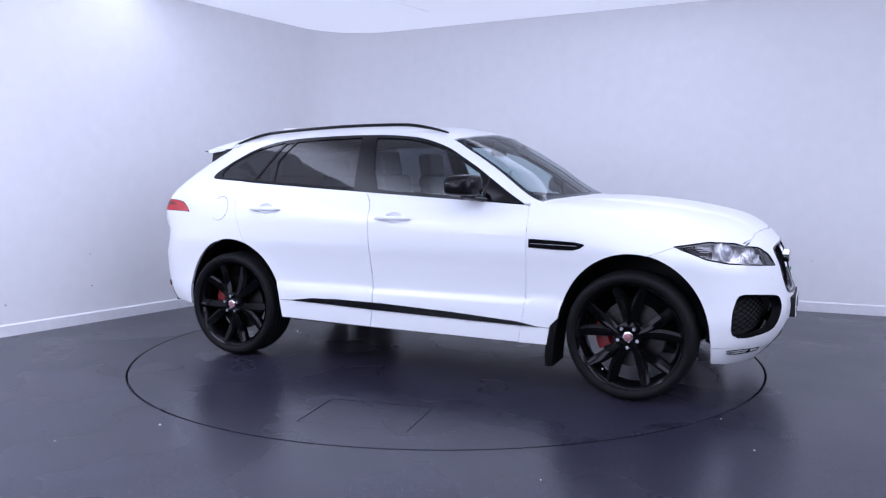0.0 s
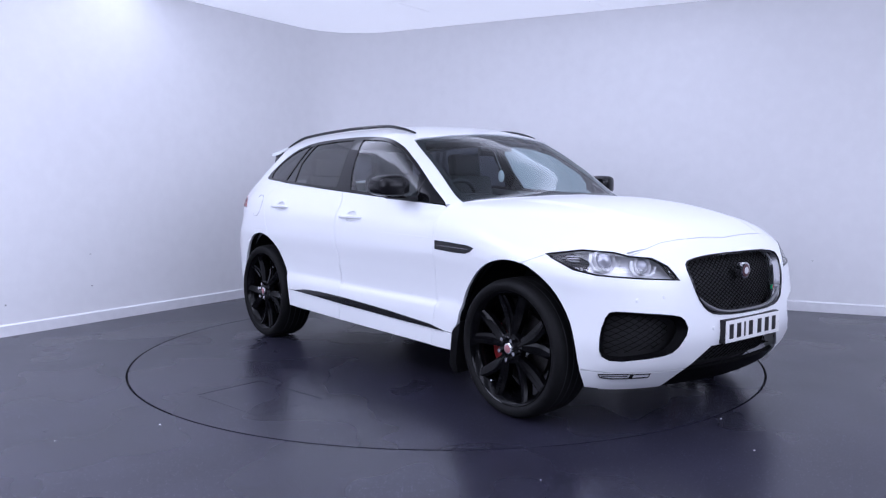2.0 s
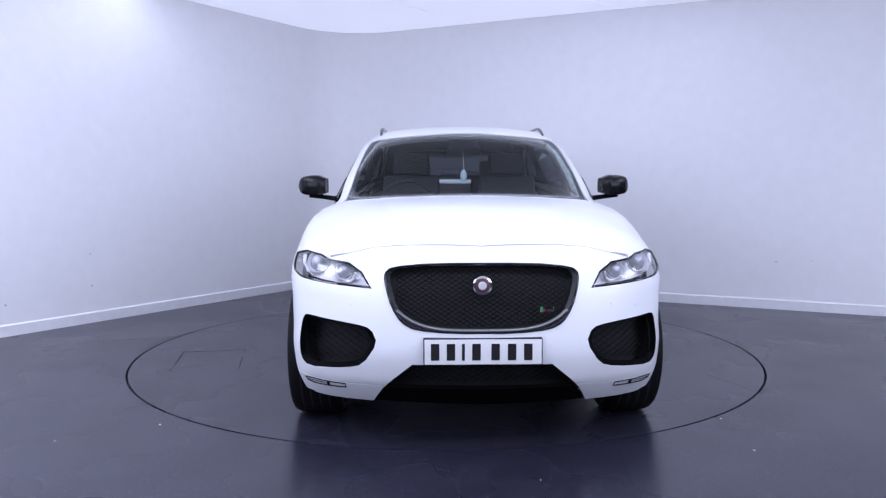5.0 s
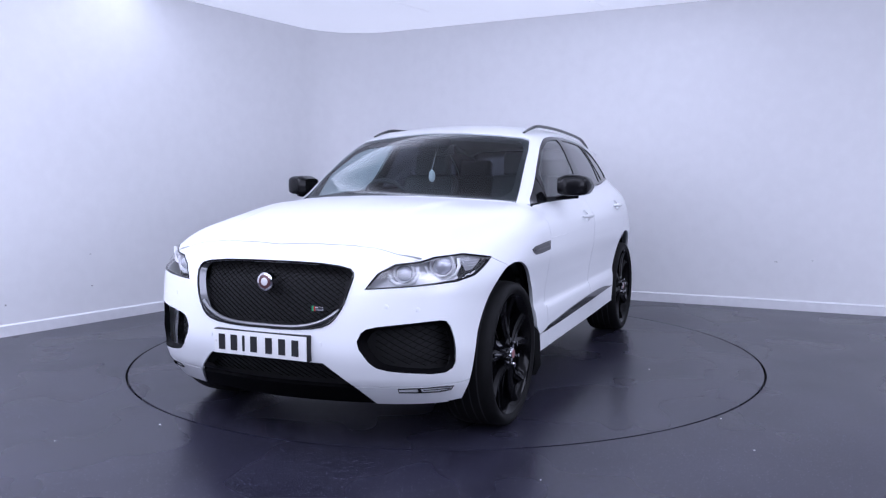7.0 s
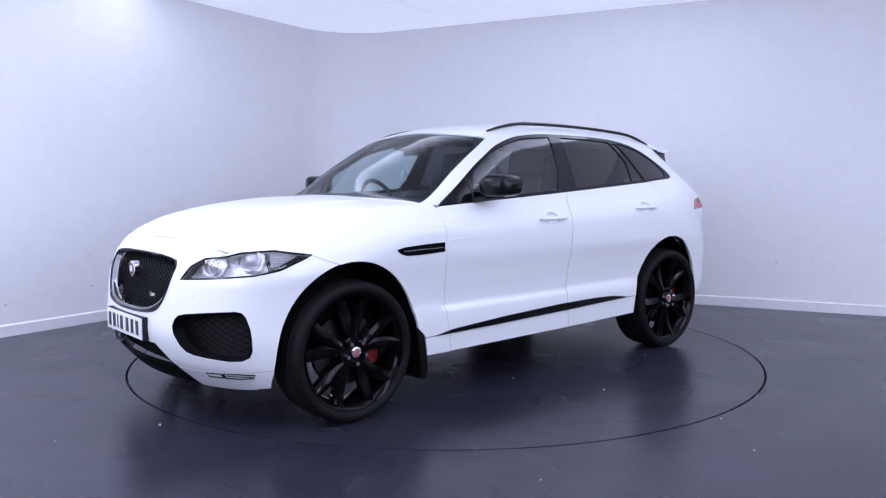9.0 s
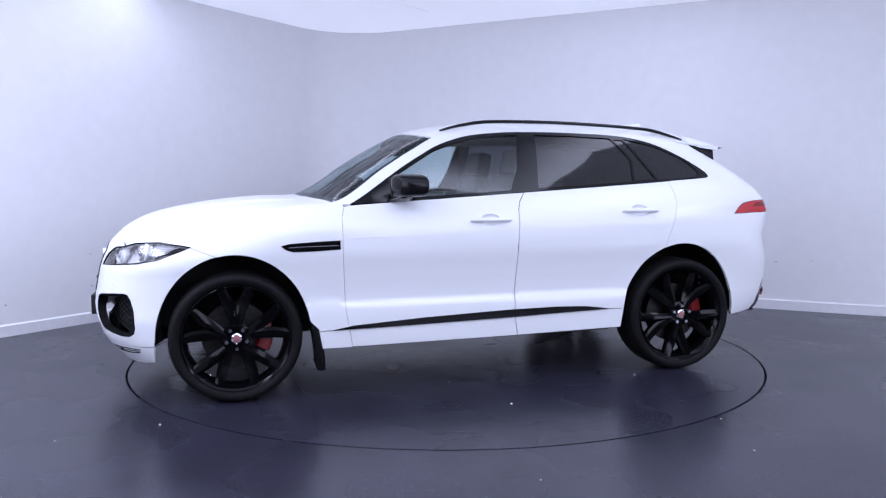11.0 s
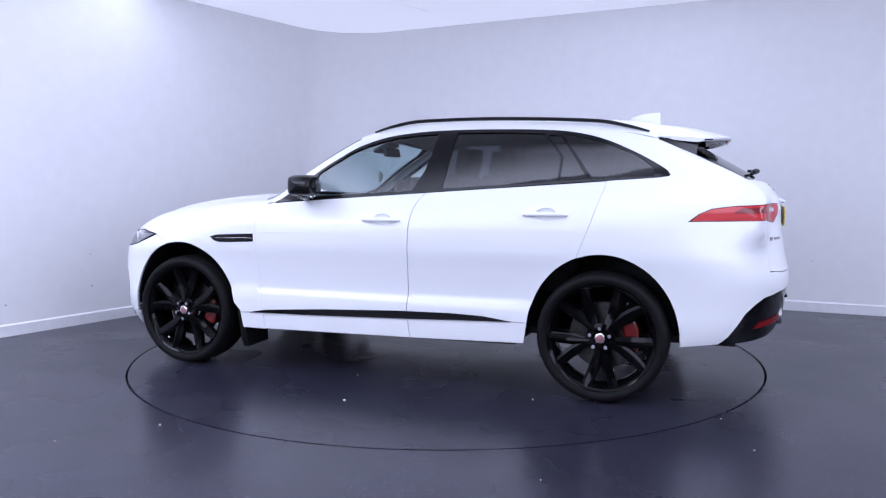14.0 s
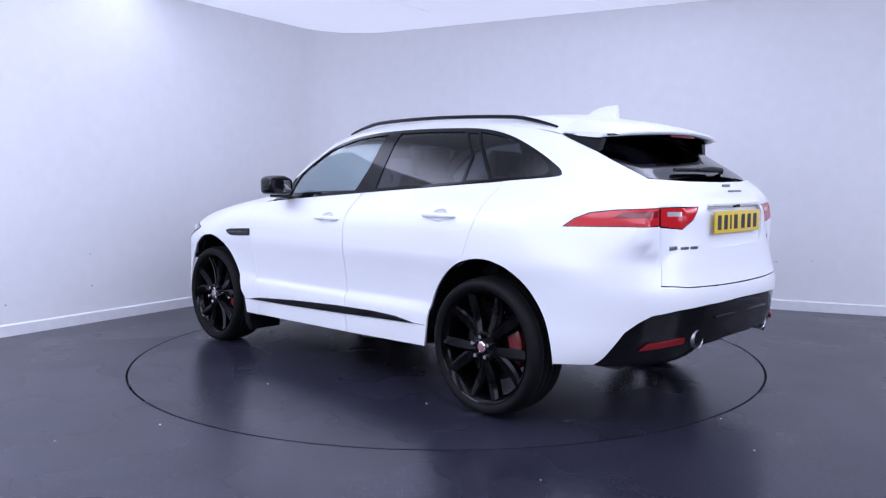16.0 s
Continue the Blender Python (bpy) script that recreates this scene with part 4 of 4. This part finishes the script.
# parking sensors and washer covers
for y, z in ((0.31, 0.525), (0.727, 0.686), (0.60, 0.70)):
    for s in (1, -1):
        c = on_front((y * s, z))[0]
        bm = lathe([(0.0, 0.002), (0.009, 0.0015), (0.011, -0.003)], 16)
        bmesh.ops.transform(bm, matrix=Matrix.Translation(c) @ Vector(normals(c[None])[0]).to_track_quat("Y", "Z").to_matrix().to_4x4(), verts=bm.verts[:])
        part("parking_sensor", bm, PAINT, car)

# ---- sides ----
VENT = [(1.178, 0.892), (1.125, 0.905), (0.96, 0.914), (0.838, 0.918), (0.838, 0.866), (1.0, 0.858), (1.109, 0.857), (1.15, 0.87)]
STRIP = [(0.897, 0.390), (0.755, 0.414), (0.332, 0.441), (-0.18, 0.462), (-0.532, 0.467), (-0.738, 0.461), (-0.916, 0.437), (-0.6, 0.428), (-0.257, 0.416), (0.437, 0.398)]
vents = panel("side_vent", chart_side, on_side(*VENT), GLOSS, car, depth=-0.003, edge=0.008, gap=0.0, both=True, step=0.025, label="gloss black fender vent")
for v, s in zip(vents, (1, -1)):
    part("vent_slat", tube([tuple(p * (1, s, 1) + (0, 0.004 * s, 0)) for p in on_side((1.13, 0.882), (1.0, 0.886), (0.85, 0.889))], 0.003, 6), BEZEL, v, "dark silver slat of the vent")
panel("side_strip", chart_side, on_side(*STRIP), GLOSS, car, depth=-0.008, edge=0.012, gap=0.0, both=True, step=0.025, label="gloss black strip along the doors")
for s in (1, -1):
    for seam in (((0.972, 0.386), (0.935, 0.388), (0.897, 0.391)), ((-0.91, 0.437), (-0.955, 0.436), (-0.995, 0.435))):
        part("sill_seam", tube([tuple(p * (1, s, 1)) for p in on_side(*seam)], 0.0022, 5), LINING, car, "fine seam of the sill")

# door handles in their dished recesses
for owner, x, z in ((front_door, -0.0875, 1.021), (rear_door, -1.114, 1.067)):
    for door, s in zip(owner, (1, -1)):
        n = 12
        line = on_side(*[(x + 0.13 - 0.26 * k / n, z + 0.002 * math.sin(math.pi * k / n)) for k in range(n + 1)])
        pts = [tuple((p + (0, 0.008 + 0.022 * math.sin(math.pi * k / n) ** 0.5, 0)) * (1, s, 1)) for k, p in enumerate(line)]
        rad = [0.005 + 0.0075 * math.sin(math.pi * k / n) ** 0.6 for k in range(n + 1)]
        part("door_handle", tube(pts, rad, 10, 1.15), PAINT, door, "white pull handle")
for (x, z), owner in zip(GRIPS, (front_door, rear_door)):
    dishes = panel("handle_recess", chart_side, oval(x, z, 0.062, 0.036), PAINT, car, edge=0.001, gap=-0.002, both=True, step=0.01, label="dished recess behind the handle",
                   dish=lambda uv: 0.001 + 0.024 * np.sqrt(np.clip(1 - ((uv[:, 0] - x) / 0.064) ** 2 - ((uv[:, 1] - z) / 0.038) ** 2, 0, 1)))
    for dish, door in zip(dishes, owner):
        dish.parent = door

# fuel flap on the right rear wing
ringpts = on_side(*[(-1.545 + 0.083 * math.cos(a), 1.065 + 0.085 * math.sin(a)) for a in np.linspace(-2.2, 2.2, 24)])
part("fuel_flap_gap", tube([tuple(p * (1, -1, 1) + (0, 0.0012, 0)) for p in ringpts], 0.0022, 5), LINING, car, "fine gap round the fuel flap")
# crease from the vent along the front door
crease = on_side(*[(0.80 - 0.55 * k / 10, 0.928 + 0.012 * k / 10) for k in range(11)])
for s in (1, -1):
    part("door_crease", tube([tuple(p * (1, s, 1)) for p in crease], [0.0025 * (1 - k / 10.5) + 0.0002 for k in range(11)], 5), PAINT, car)

# door mirrors
for s in (1, -1):
    bm = bmesh.new()
    rows = []
    for k in range(15):
        u = k / 14
        y = 0.915 + 0.19 * u
        soft = math.sqrt(max(0.0, 1 - 0.9 * (max(0, u - 0.8) / 0.2) ** 2))
        h = 0.074 * (1 - 0.3 * max(0, u - 0.45) ** 2 * 3.3) * (0.72 + 0.28 * min(1, u * 4)) * soft
        d = 0.105 * (1 - 0.75 * max(0, u - 0.3) ** 2) * (0.8 + 0.2 * min(1, u * 4)) * soft
        cx = 0.44 - 0.025 * u
        ringv = []
        for j in range(16):
            a = 2 * math.pi * j / 16
            ca, sa = math.cos(a), math.sin(a)
            ex = abs(ca) ** 0.38 * math.copysign(1, ca)
            ez = abs(sa) ** 0.42 * math.copysign(1, sa)
            ringv.append(bm.verts.new((cx + (d if ex > 0 else 0.085 * (0.6 + 0.4 * soft)) * ex, s * y, 1.226 + h * ez * (1.0 if sa > 0 else 0.82))))
        rows.append(ringv)
    for a, b in zip(rows, rows[1:]):
        for j in range(16):
            bm.faces.new((a[j - 1], a[j], b[j], b[j - 1]))
    bm.faces.new(rows[0])
    bm.faces.new(rows[-1])
    bmesh.ops.recalc_face_normals(bm, faces=bm.faces[:])
    housing = part("door_mirror", bm, MIRROR_CAP, car, "gloss black door mirror")
    part("mirror_arm", tube([(0.50, s * 0.84, 1.145), (0.475, s * 0.90, 1.152), (0.45, s * 0.96, 1.158), (0.44, s * 1.03, 1.162)], [0.032, 0.026, 0.024, 0.018], 10, 0.6), GLOSS, housing, "black mirror arm")
    part("mirror_glass", block((0.006, 0.10, 0.075), (0.349, s * 0.985, 1.228), 0.002, (0, 0, 0)), CHROME, housing, "silvered mirror glass")
    # black corner before the front window
    panel_pts = on_side((0.735, 1.128), (0.665, 1.17), (0.51, 1.28), (0.50, 1.15))
    part("mirror_corner", tube([tuple(p * (1, s, 1)) for p in (panel_pts[2], panel_pts[3])], 0.006, 6), PLASTIC, car)

# roof rails
for s in (1, -1):
    n = 30
    xs = [0.13 - 1.775 * k / n for k in range(n + 1)]
    base = on_top(*[(x, 0.575 - 0.03 * max(0, x + 0.05)) for x in xs])
    pts = [tuple((p + (0, 0, 0.003 + 0.028 * min(1, math.sin(math.pi * k / n) * 2.2))) * (1, s, 1)) for k, p in enumerate(base)]
    part("roof_rail", tube(pts, [0.008 + 0.006 * min(1, math.sin(math.pi * k / n) * 3) for k in range(n + 1)], 10, 0.85), GLOSS, car, "gloss black roof rail")

# ---- rear ----
bm, rows, below = bmesh.new(), [], []
for k in range(25):
    y = -0.59 + 1.18 * k / 24
    e = abs(y) / 0.59
    lead = on_top((-1.69, y))[0]
    back = np.array([-2.085 + 0.10 * e**2 + 0.05 * e**8, y, 1.528 - 0.075 * y * y])
    mid = (lead + back) / 2 + (0, 0, 0.005 + 0.008 * (1 - e * e))
    under = on_top((-1.86, y * 0.93))[0] + (0, 0, 0.006)
    below.append([back + (0.030, 0, -0.0235), (back + under) / 2 + (0, 0, -0.004 * (1 - e * e)), under])
    rows.append([bm.verts.new(p) for p in (lead + (0, 0, 0.002), (lead + mid) / 2 + (0, 0, 0.004), mid, (mid + back) / 2 + (0, 0, 0.003), back, back + (-0.003, 0, -0.010), back + (0.006, 0, -0.020), back + (0.030, 0, -0.022), mid + (0.02, 0, -0.02))])
for a, b in zip(rows, rows[1:]):
    for j in range(8):
        bm.faces.new((a[j], a[j + 1], b[j + 1], b[j]))
bm.faces.new(rows[0])
bm.faces.new(rows[-1])
bmesh.ops.recalc_face_normals(bm, faces=bm.faces[:])
spoiler = part("spoiler", bm, PAINT, car, "white roof spoiler")
bm = bmesh.new()
rows = [[bm.verts.new(p) for p in line] for line in below[1:-1]]
for a, b in zip(rows, rows[1:]):
    for j in range(2):
        bm.faces.new((a[j], a[j + 1], b[j + 1], b[j]))
bmesh.ops.solidify(bm, geom=bm.faces[:], thickness=0.004)
part("spoiler_underside", bm, GLOSS, spoiler, "gloss black spoiler underside")
part("brake_light", block((0.012, 0.26, 0.012), (-2.062, 0, 1.499), 0.003), LENS_DARK, spoiler, "dark red high brake light")
for s in (1, -1):
    bm = bmesh.new()
    a, b, c, d = on_top((-1.69, 0.588))[0], np.array([-1.995, 0.558, 1.497]), np.array([-1.915, 0.55, 1.478]), np.array([-1.91, 0.568, 1.406])
    outer = [bm.verts.new(p * (1, s, 1)) for p in (a + (0, 0.010, -0.008), b + (0, 0.012, 0), c + (0, 0.012, 0), d + (0, 0.014, 0))]
    innr = [bm.verts.new(p * (1, s, 1)) for p in (a - (0, 0.02, 0.008), b - (0, 0.03, 0.004), c - (0, 0.03, 0), d - (0, 0.02, 0))]
    bm.faces.new(outer)
    bm.faces.new(innr[::-1])
    for j in range(4):
        bm.faces.new((outer[j - 1], outer[j], innr[j], innr[j - 1]))
    bmesh.ops.recalc_face_normals(bm, faces=bm.faces[:])
    part("spoiler_fin", bm, GLOSS, spoiler, "gloss black fin beside the rear window", smooth=False)
# aerial fin
bm, rows = bmesh.new(), []
for k in range(9):
    u = k / 8
    x = -1.45 - 0.20 * u
    h = 0.078 * u**0.55 + 0.004
    z = float(on_top((x, 0.0))[0][2]) - 0.004
    rows.append([bm.verts.new(p) for p in ((x, 0.026 * (1 - 0.3 * u), z), (x - 0.0, 0.011, z + h * 0.7), (x, 0.0, z + h), (x, -0.011, z + h * 0.7), (x, -0.026 * (1 - 0.3 * u), z))])
for a, b in zip(rows, rows[1:]):
    for j in range(4):
        bm.faces.new((a[j], a[j + 1], b[j + 1], b[j]))
bm.faces.new(rows[-1])
bmesh.ops.recalc_face_normals(bm, faces=bm.faces[:])
part("aerial_fin", bm, PAINT, car, "white aerial fin")
# rear wiper
part("wiper_blade", tube([(-2.195, 0.32, 1.315), (-2.21, 0.17, 1.315), (-2.22, 0.0, 1.313)], 0.010, 8), PLASTIC, car, "black rear wiper blade")
part("wiper_cover", tube([(-2.225, 0.13, 1.315), (-2.24, 0.02, 1.318), (-2.235, -0.10, 1.315), (-2.215, -0.16, 1.300)], [0.012, 0.024, 0.022, 0.012], 10, 0.7), PLASTIC, car, "black wiper cover")

# tail lights
tl, ti = np.array(TAIL_LIGHT), np.array(TAIL_INNER)
for s in (1, -1):
    side = (1, s, 1)
    base = panel("tail_light", chart_rear, tl * side, LENS_RED, car, depth=0.0, edge=0.02, gap=0.004, step=0.03, label="long red tail light")
    panel("tail_light_border", chart_rear, tl * side, GLOSS, base, depth=0.004, edge=0.01, gap=-0.003, step=0.04)
    panel("light_band", chart_rear, np.array([(-2.07, 0.77, 1.066), (-2.28, 0.635, 1.07), (-2.285, 0.637, 1.054), (-2.05, 0.785, 1.05)]) * side, LENS_RED, base, depth=-0.002, edge=0.003, step=0.03, gap=0.0, label="lighter red band")
    panel("light_core", chart_rear, np.array([(-2.14, 0.725, 1.108), (-2.275, 0.63, 1.115), (-2.28, 0.637, 1.082), (-2.10, 0.75, 1.08)]) * side, LENS_DARK, base, depth=-0.0015, edge=0.003, step=0.03, gap=0.0, label="darker red lamp core")
    inner = panel("tail_light_inner", chart_rear, ti * side, LENS_RED, car, depth=0.0, edge=0.02, gap=0.004, step=0.03, label="red tail light on the tailgate")
    panel("inner_border", chart_rear, ti * side, GLOSS, inner, depth=0.004, edge=0.01, gap=-0.003, step=0.04)
    panel("reversing_lamp", chart_rear, np.array([(-2.305, 0.575, 1.108), (-2.325, 0.48, 1.106), (-2.328, 0.482, 1.084), (-2.307, 0.577, 1.086)]) * side, LENS_CLEAR, inner, depth=-0.002, edge=0.004, gap=0.0, step=0.03, label="clear reversing lamp")
    panel("rear_reflector", chart_rear, np.array([(-2.239, 0.714, 0.44), (-2.269, 0.689, 0.474), (-2.372, 0.509, 0.496), (-2.365, 0.510, 0.466)]) * side, LENS_DARK, car, depth=-0.004, edge=0.01, gap=0.0, step=0.03, label="dark red rear reflector")
    pipe = lathe([(0.042, 0.0), (0.046, 0.004), (0.049, 0.0), (0.049, -0.14), (0.042, -0.14), (0.042, 0.0)], 32)
    bmesh.ops.transform(pipe, matrix=pose(-2.392, 0.03 + s * 0.375, 0.477, 0, 0, 90), verts=pipe.verts[:])
    part("exhaust_tip", pipe, DULL, car, "chrome exhaust tip")
    hole = lathe([(0.0, -0.05), (0.046, -0.05)], 24)
    bmesh.ops.transform(hole, matrix=pose(-2.392, 0.03 + s * 0.375, 0.477, 0, 0, 90), verts=hole.verts[:])
    part("exhaust_bore", hole, PIT, car)
part("diffuser_blade", block((0.03, 0.6, 0.016), (-2.415, 0, 0.575), 0.006), GLOSS, car)
# chrome lettering on the tailgate, as bars
for y, z, w, h in ((0.545, 0.93, 0.05, 0.022), (0.48, 0.93, 0.05, 0.014), (0.42, 0.93, 0.05, 0.014), (-0.01, 1.232, 0.09, 0.014), (-0.06, 1.203, 0.16, 0.010), (-0.52, 0.94, 0.05, 0.03)):
    c = on_rear((y, z))[0]
    part("lettering_bar", block((0.004, w, h), c - (0.001, 0, 0), 0.0015, (0, 0, math.degrees(math.atan2(-normals(c[None])[0][1], -normals(c[None])[0][0])))), DULL, car, "silver lettering bar")
part("gate_camera", block((0.02, 0.05, 0.015), (-2.395, 0.03, 1.128), 0.004), PLASTIC, car, "small black rear camera")
part("gate_ledge", block((0.03, 0.60, 0.014), (-2.388, 0.0, 1.138), 0.006), PAINT, car)

# ---- cabin ----
panel("headliner", chart_top, mirrored(on_top((0.25, 0.0), (0.2, 0.58), (-0.3, 0.60), (-1.1, 0.58), (-1.68, 0.55), (-1.70, 0.0))), LINING, car, depth=0.045, gap=0.0, step=0.09, label="grey headliner")
frit_hole = on_top((0.325, 0.0), (0.325, 0.3), (0.30, 0.5), (0.27, 0.60), (0.34, 0.64), (0.56, 0.675), (0.74, 0.70), (0.83, 0.66), (0.885, 0.5), (0.935, 0.3), (0.955, 0.0))
panel("screen_border", chart_top, mirrored(on_top(*SCREEN)), PIT, car, holes=[mirrored(frit_hole)], depth=0.009, edge=0.002, gap=0.0, step=0.06, label="black printed border of the windscreen")
panel("pillar_lining", chart_rear, join(window_rim[36:61], on_side((-1.43, 1.2)), [(-1.9, 0.85, 1.15)], [(-2.25, 0.60, 1.22)], [(-2.164, 0.52, 1.287)], [(-1.904, 0.555, 1.428)], on_top((-1.70, 0.57), (-1.3, 0.57))), LEATHER, car, depth=0.04, gap=0.0, both=True, step=0.08, label="dark inner pillar lining")
part("dashboard", block((0.42, 1.46, 0.30), (0.70, 0, 0.985), 0.07, (0, 6, 0), (0.8, 0.98), 4), LEATHER, car, "black dashboard")
part("instrument_hood", block((0.20, 0.36, 0.09), (0.52, -0.37, 1.125), 0.035, (0, 8, 0), None, 3), LEATHER, car)
part("parcel_shelf", block((0.75, 1.2, 0.03), (-1.85, 0, 1.12), 0.01), LEATHER, car, "black parcel shelf")
part("centre_console", block((1.1, 0.28, 0.35), (0.1, 0, 0.62), 0.04), LEATHER, car)
part("cabin_floor", block((2.9, 1.5, 0.04), (-0.7, 0, 0.36), 0.0), PLASTIC, car, smooth=False)
part("steering_wheel", tube([(0.30 + 0.07 * math.sin(a), -0.375 + 0.185 * math.cos(a), 1.095 + 0.17 * math.sin(a)) for a in np.linspace(0, 2 * math.pi, 29)[:-1]], 0.016, 8, closed=True), LEATHER, car, "black steering wheel")
part("steering_boss", block((0.05, 0.36, 0.07), (0.315, -0.375, 1.09), 0.02, (0, 20, 0)), LEATHER, car)
part("steering_column", tube([(0.33, -0.375, 1.09), (0.6, -0.375, 1.0)], 0.035, 10), LEATHER, car)
for x, y, rear in ((-0.05, -0.37, 0), (-0.05, 0.37, 0), (-0.95, -0.36, 1), (-0.95, 0.36, 1)):
    seat = part("seat", block((0.50, 0.52, 0.16), (x, y, 0.66), 0.05, (0, -8, 0), None, 3), LEATHER, car, "black leather seat")
    part("backrest", block((0.13, 0.50, 0.62), (x - 0.30, y, 1.0), 0.045, (0, -16, 0), (0.85, 0.86), 3), LEATHER, seat)
    part("headrest", block((0.10, 0.28, 0.18), (x - 0.41, y, 1.385 - 0.03 * rear), 0.04, (0, -10, 0), None, 3), LEATHER, seat)
part("interior_mirror", block((0.03, 0.24, 0.065), (0.27, 0.0, 1.47), 0.012, (0, 10, 0)), PLASTIC, car, "black interior mirror")
part("sensor_pod", block((0.13, 0.20, 0.03), (0.315, 0.0, 1.505), 0.012, (0, 26, 0)), PLASTIC, car)
tag = part("air_freshener", tube([(0.37, 0.0, 1.338), (0.37, 0.0, 1.325), (0.37, 0.0, 1.31), (0.37, 0.0, 1.295), (0.37, 0.0, 1.28), (0.37, 0.0, 1.262), (0.37, 0.0, 1.252)], [0.004, 0.015, 0.021, 0.023, 0.021, 0.015, 0.004], 14, 1.0), CARD)
tagged(tag, "white oval air freshener hanging inside the windscreen", "air freshener")
part("cord", tube([(0.30, 0.0, 1.46), (0.368, 0.0, 1.34)], 0.0015, 5), CARD, tag)

# crumbs and specks on the floor, scuffs on the walls
for n, (x, y, r) in enumerate(((-1.481, -1.85, 0.007), (1.442, -2.237, 0.006), (1.458, -1.747, 0.005), (-1.9, -2.1, 0.004), (0.4, -2.6, 0.004))):
    bm = bmesh.new()
    bmesh.ops.create_icosphere(bm, subdivisions=1, radius=r, matrix=pose(x, y, r * 0.45) @ Matrix.Diagonal((1, 0.7, 0.5, 1)))
    tagged(part("crumb", bm, CARD, smooth=False), "tiny pale crumb lying on the vinyl floor", "crumb", "crumbs on the floor")
for x, y, r in ((-0.055, 1.4, 0.009), (-1.065, 1.0, 0.006), (0.145, 0.837, 0.005)):
    bm = bmesh.new()
    bmesh.ops.create_icosphere(bm, subdivisions=1, radius=r, matrix=pose(x + OFFSET.x, y + OFFSET.y, r * 0.45) @ Matrix.Diagonal((1, 0.6, 0.5, 1)))
    part("speck", bm, CARD, turntable, "pale speck on the turntable", smooth=False)
for x, y, z, wide, high, turn in ((-3.585, 0.493, 0.256, 0.012, 0.012, 57.5), (-3.17, 1.144, 0.331, 0.02, 0.006, 57.5), (-3.172, 1.141, 0.617, 0.018, 0.005, 57.5), (3.247, 1.843, 0.467, 0.03, 0.006, -26), (3.535, 1.702, 0.492, 0.014, 0.006, -26)):
    tagged(part("scuff", block((wide, 0.004, high), (x, y, z), 0.0015, (0, 8, turn)), LINING), "small grey scuff on the white wall", "scuff", "scuffs on the walls")


# ---- motion ----
def motions():
    """The turntable carries the car round, seen from above with the clock."""
    rows, ride = [], []
    for k in range(33):
        t = k * 0.5
        turn = ((0.000302 * t + 0.011787) * t - 12.73859) * t - 25.3373
        m = pose(0, 0, 0, 0, 0, turn)
        rows.append((t, m))
        ride.append((t, m @ Matrix.Translation(OFFSET)))
    walk(turntable, rows)
    walk(car, ride)
    walk(tag, ride)


motions()
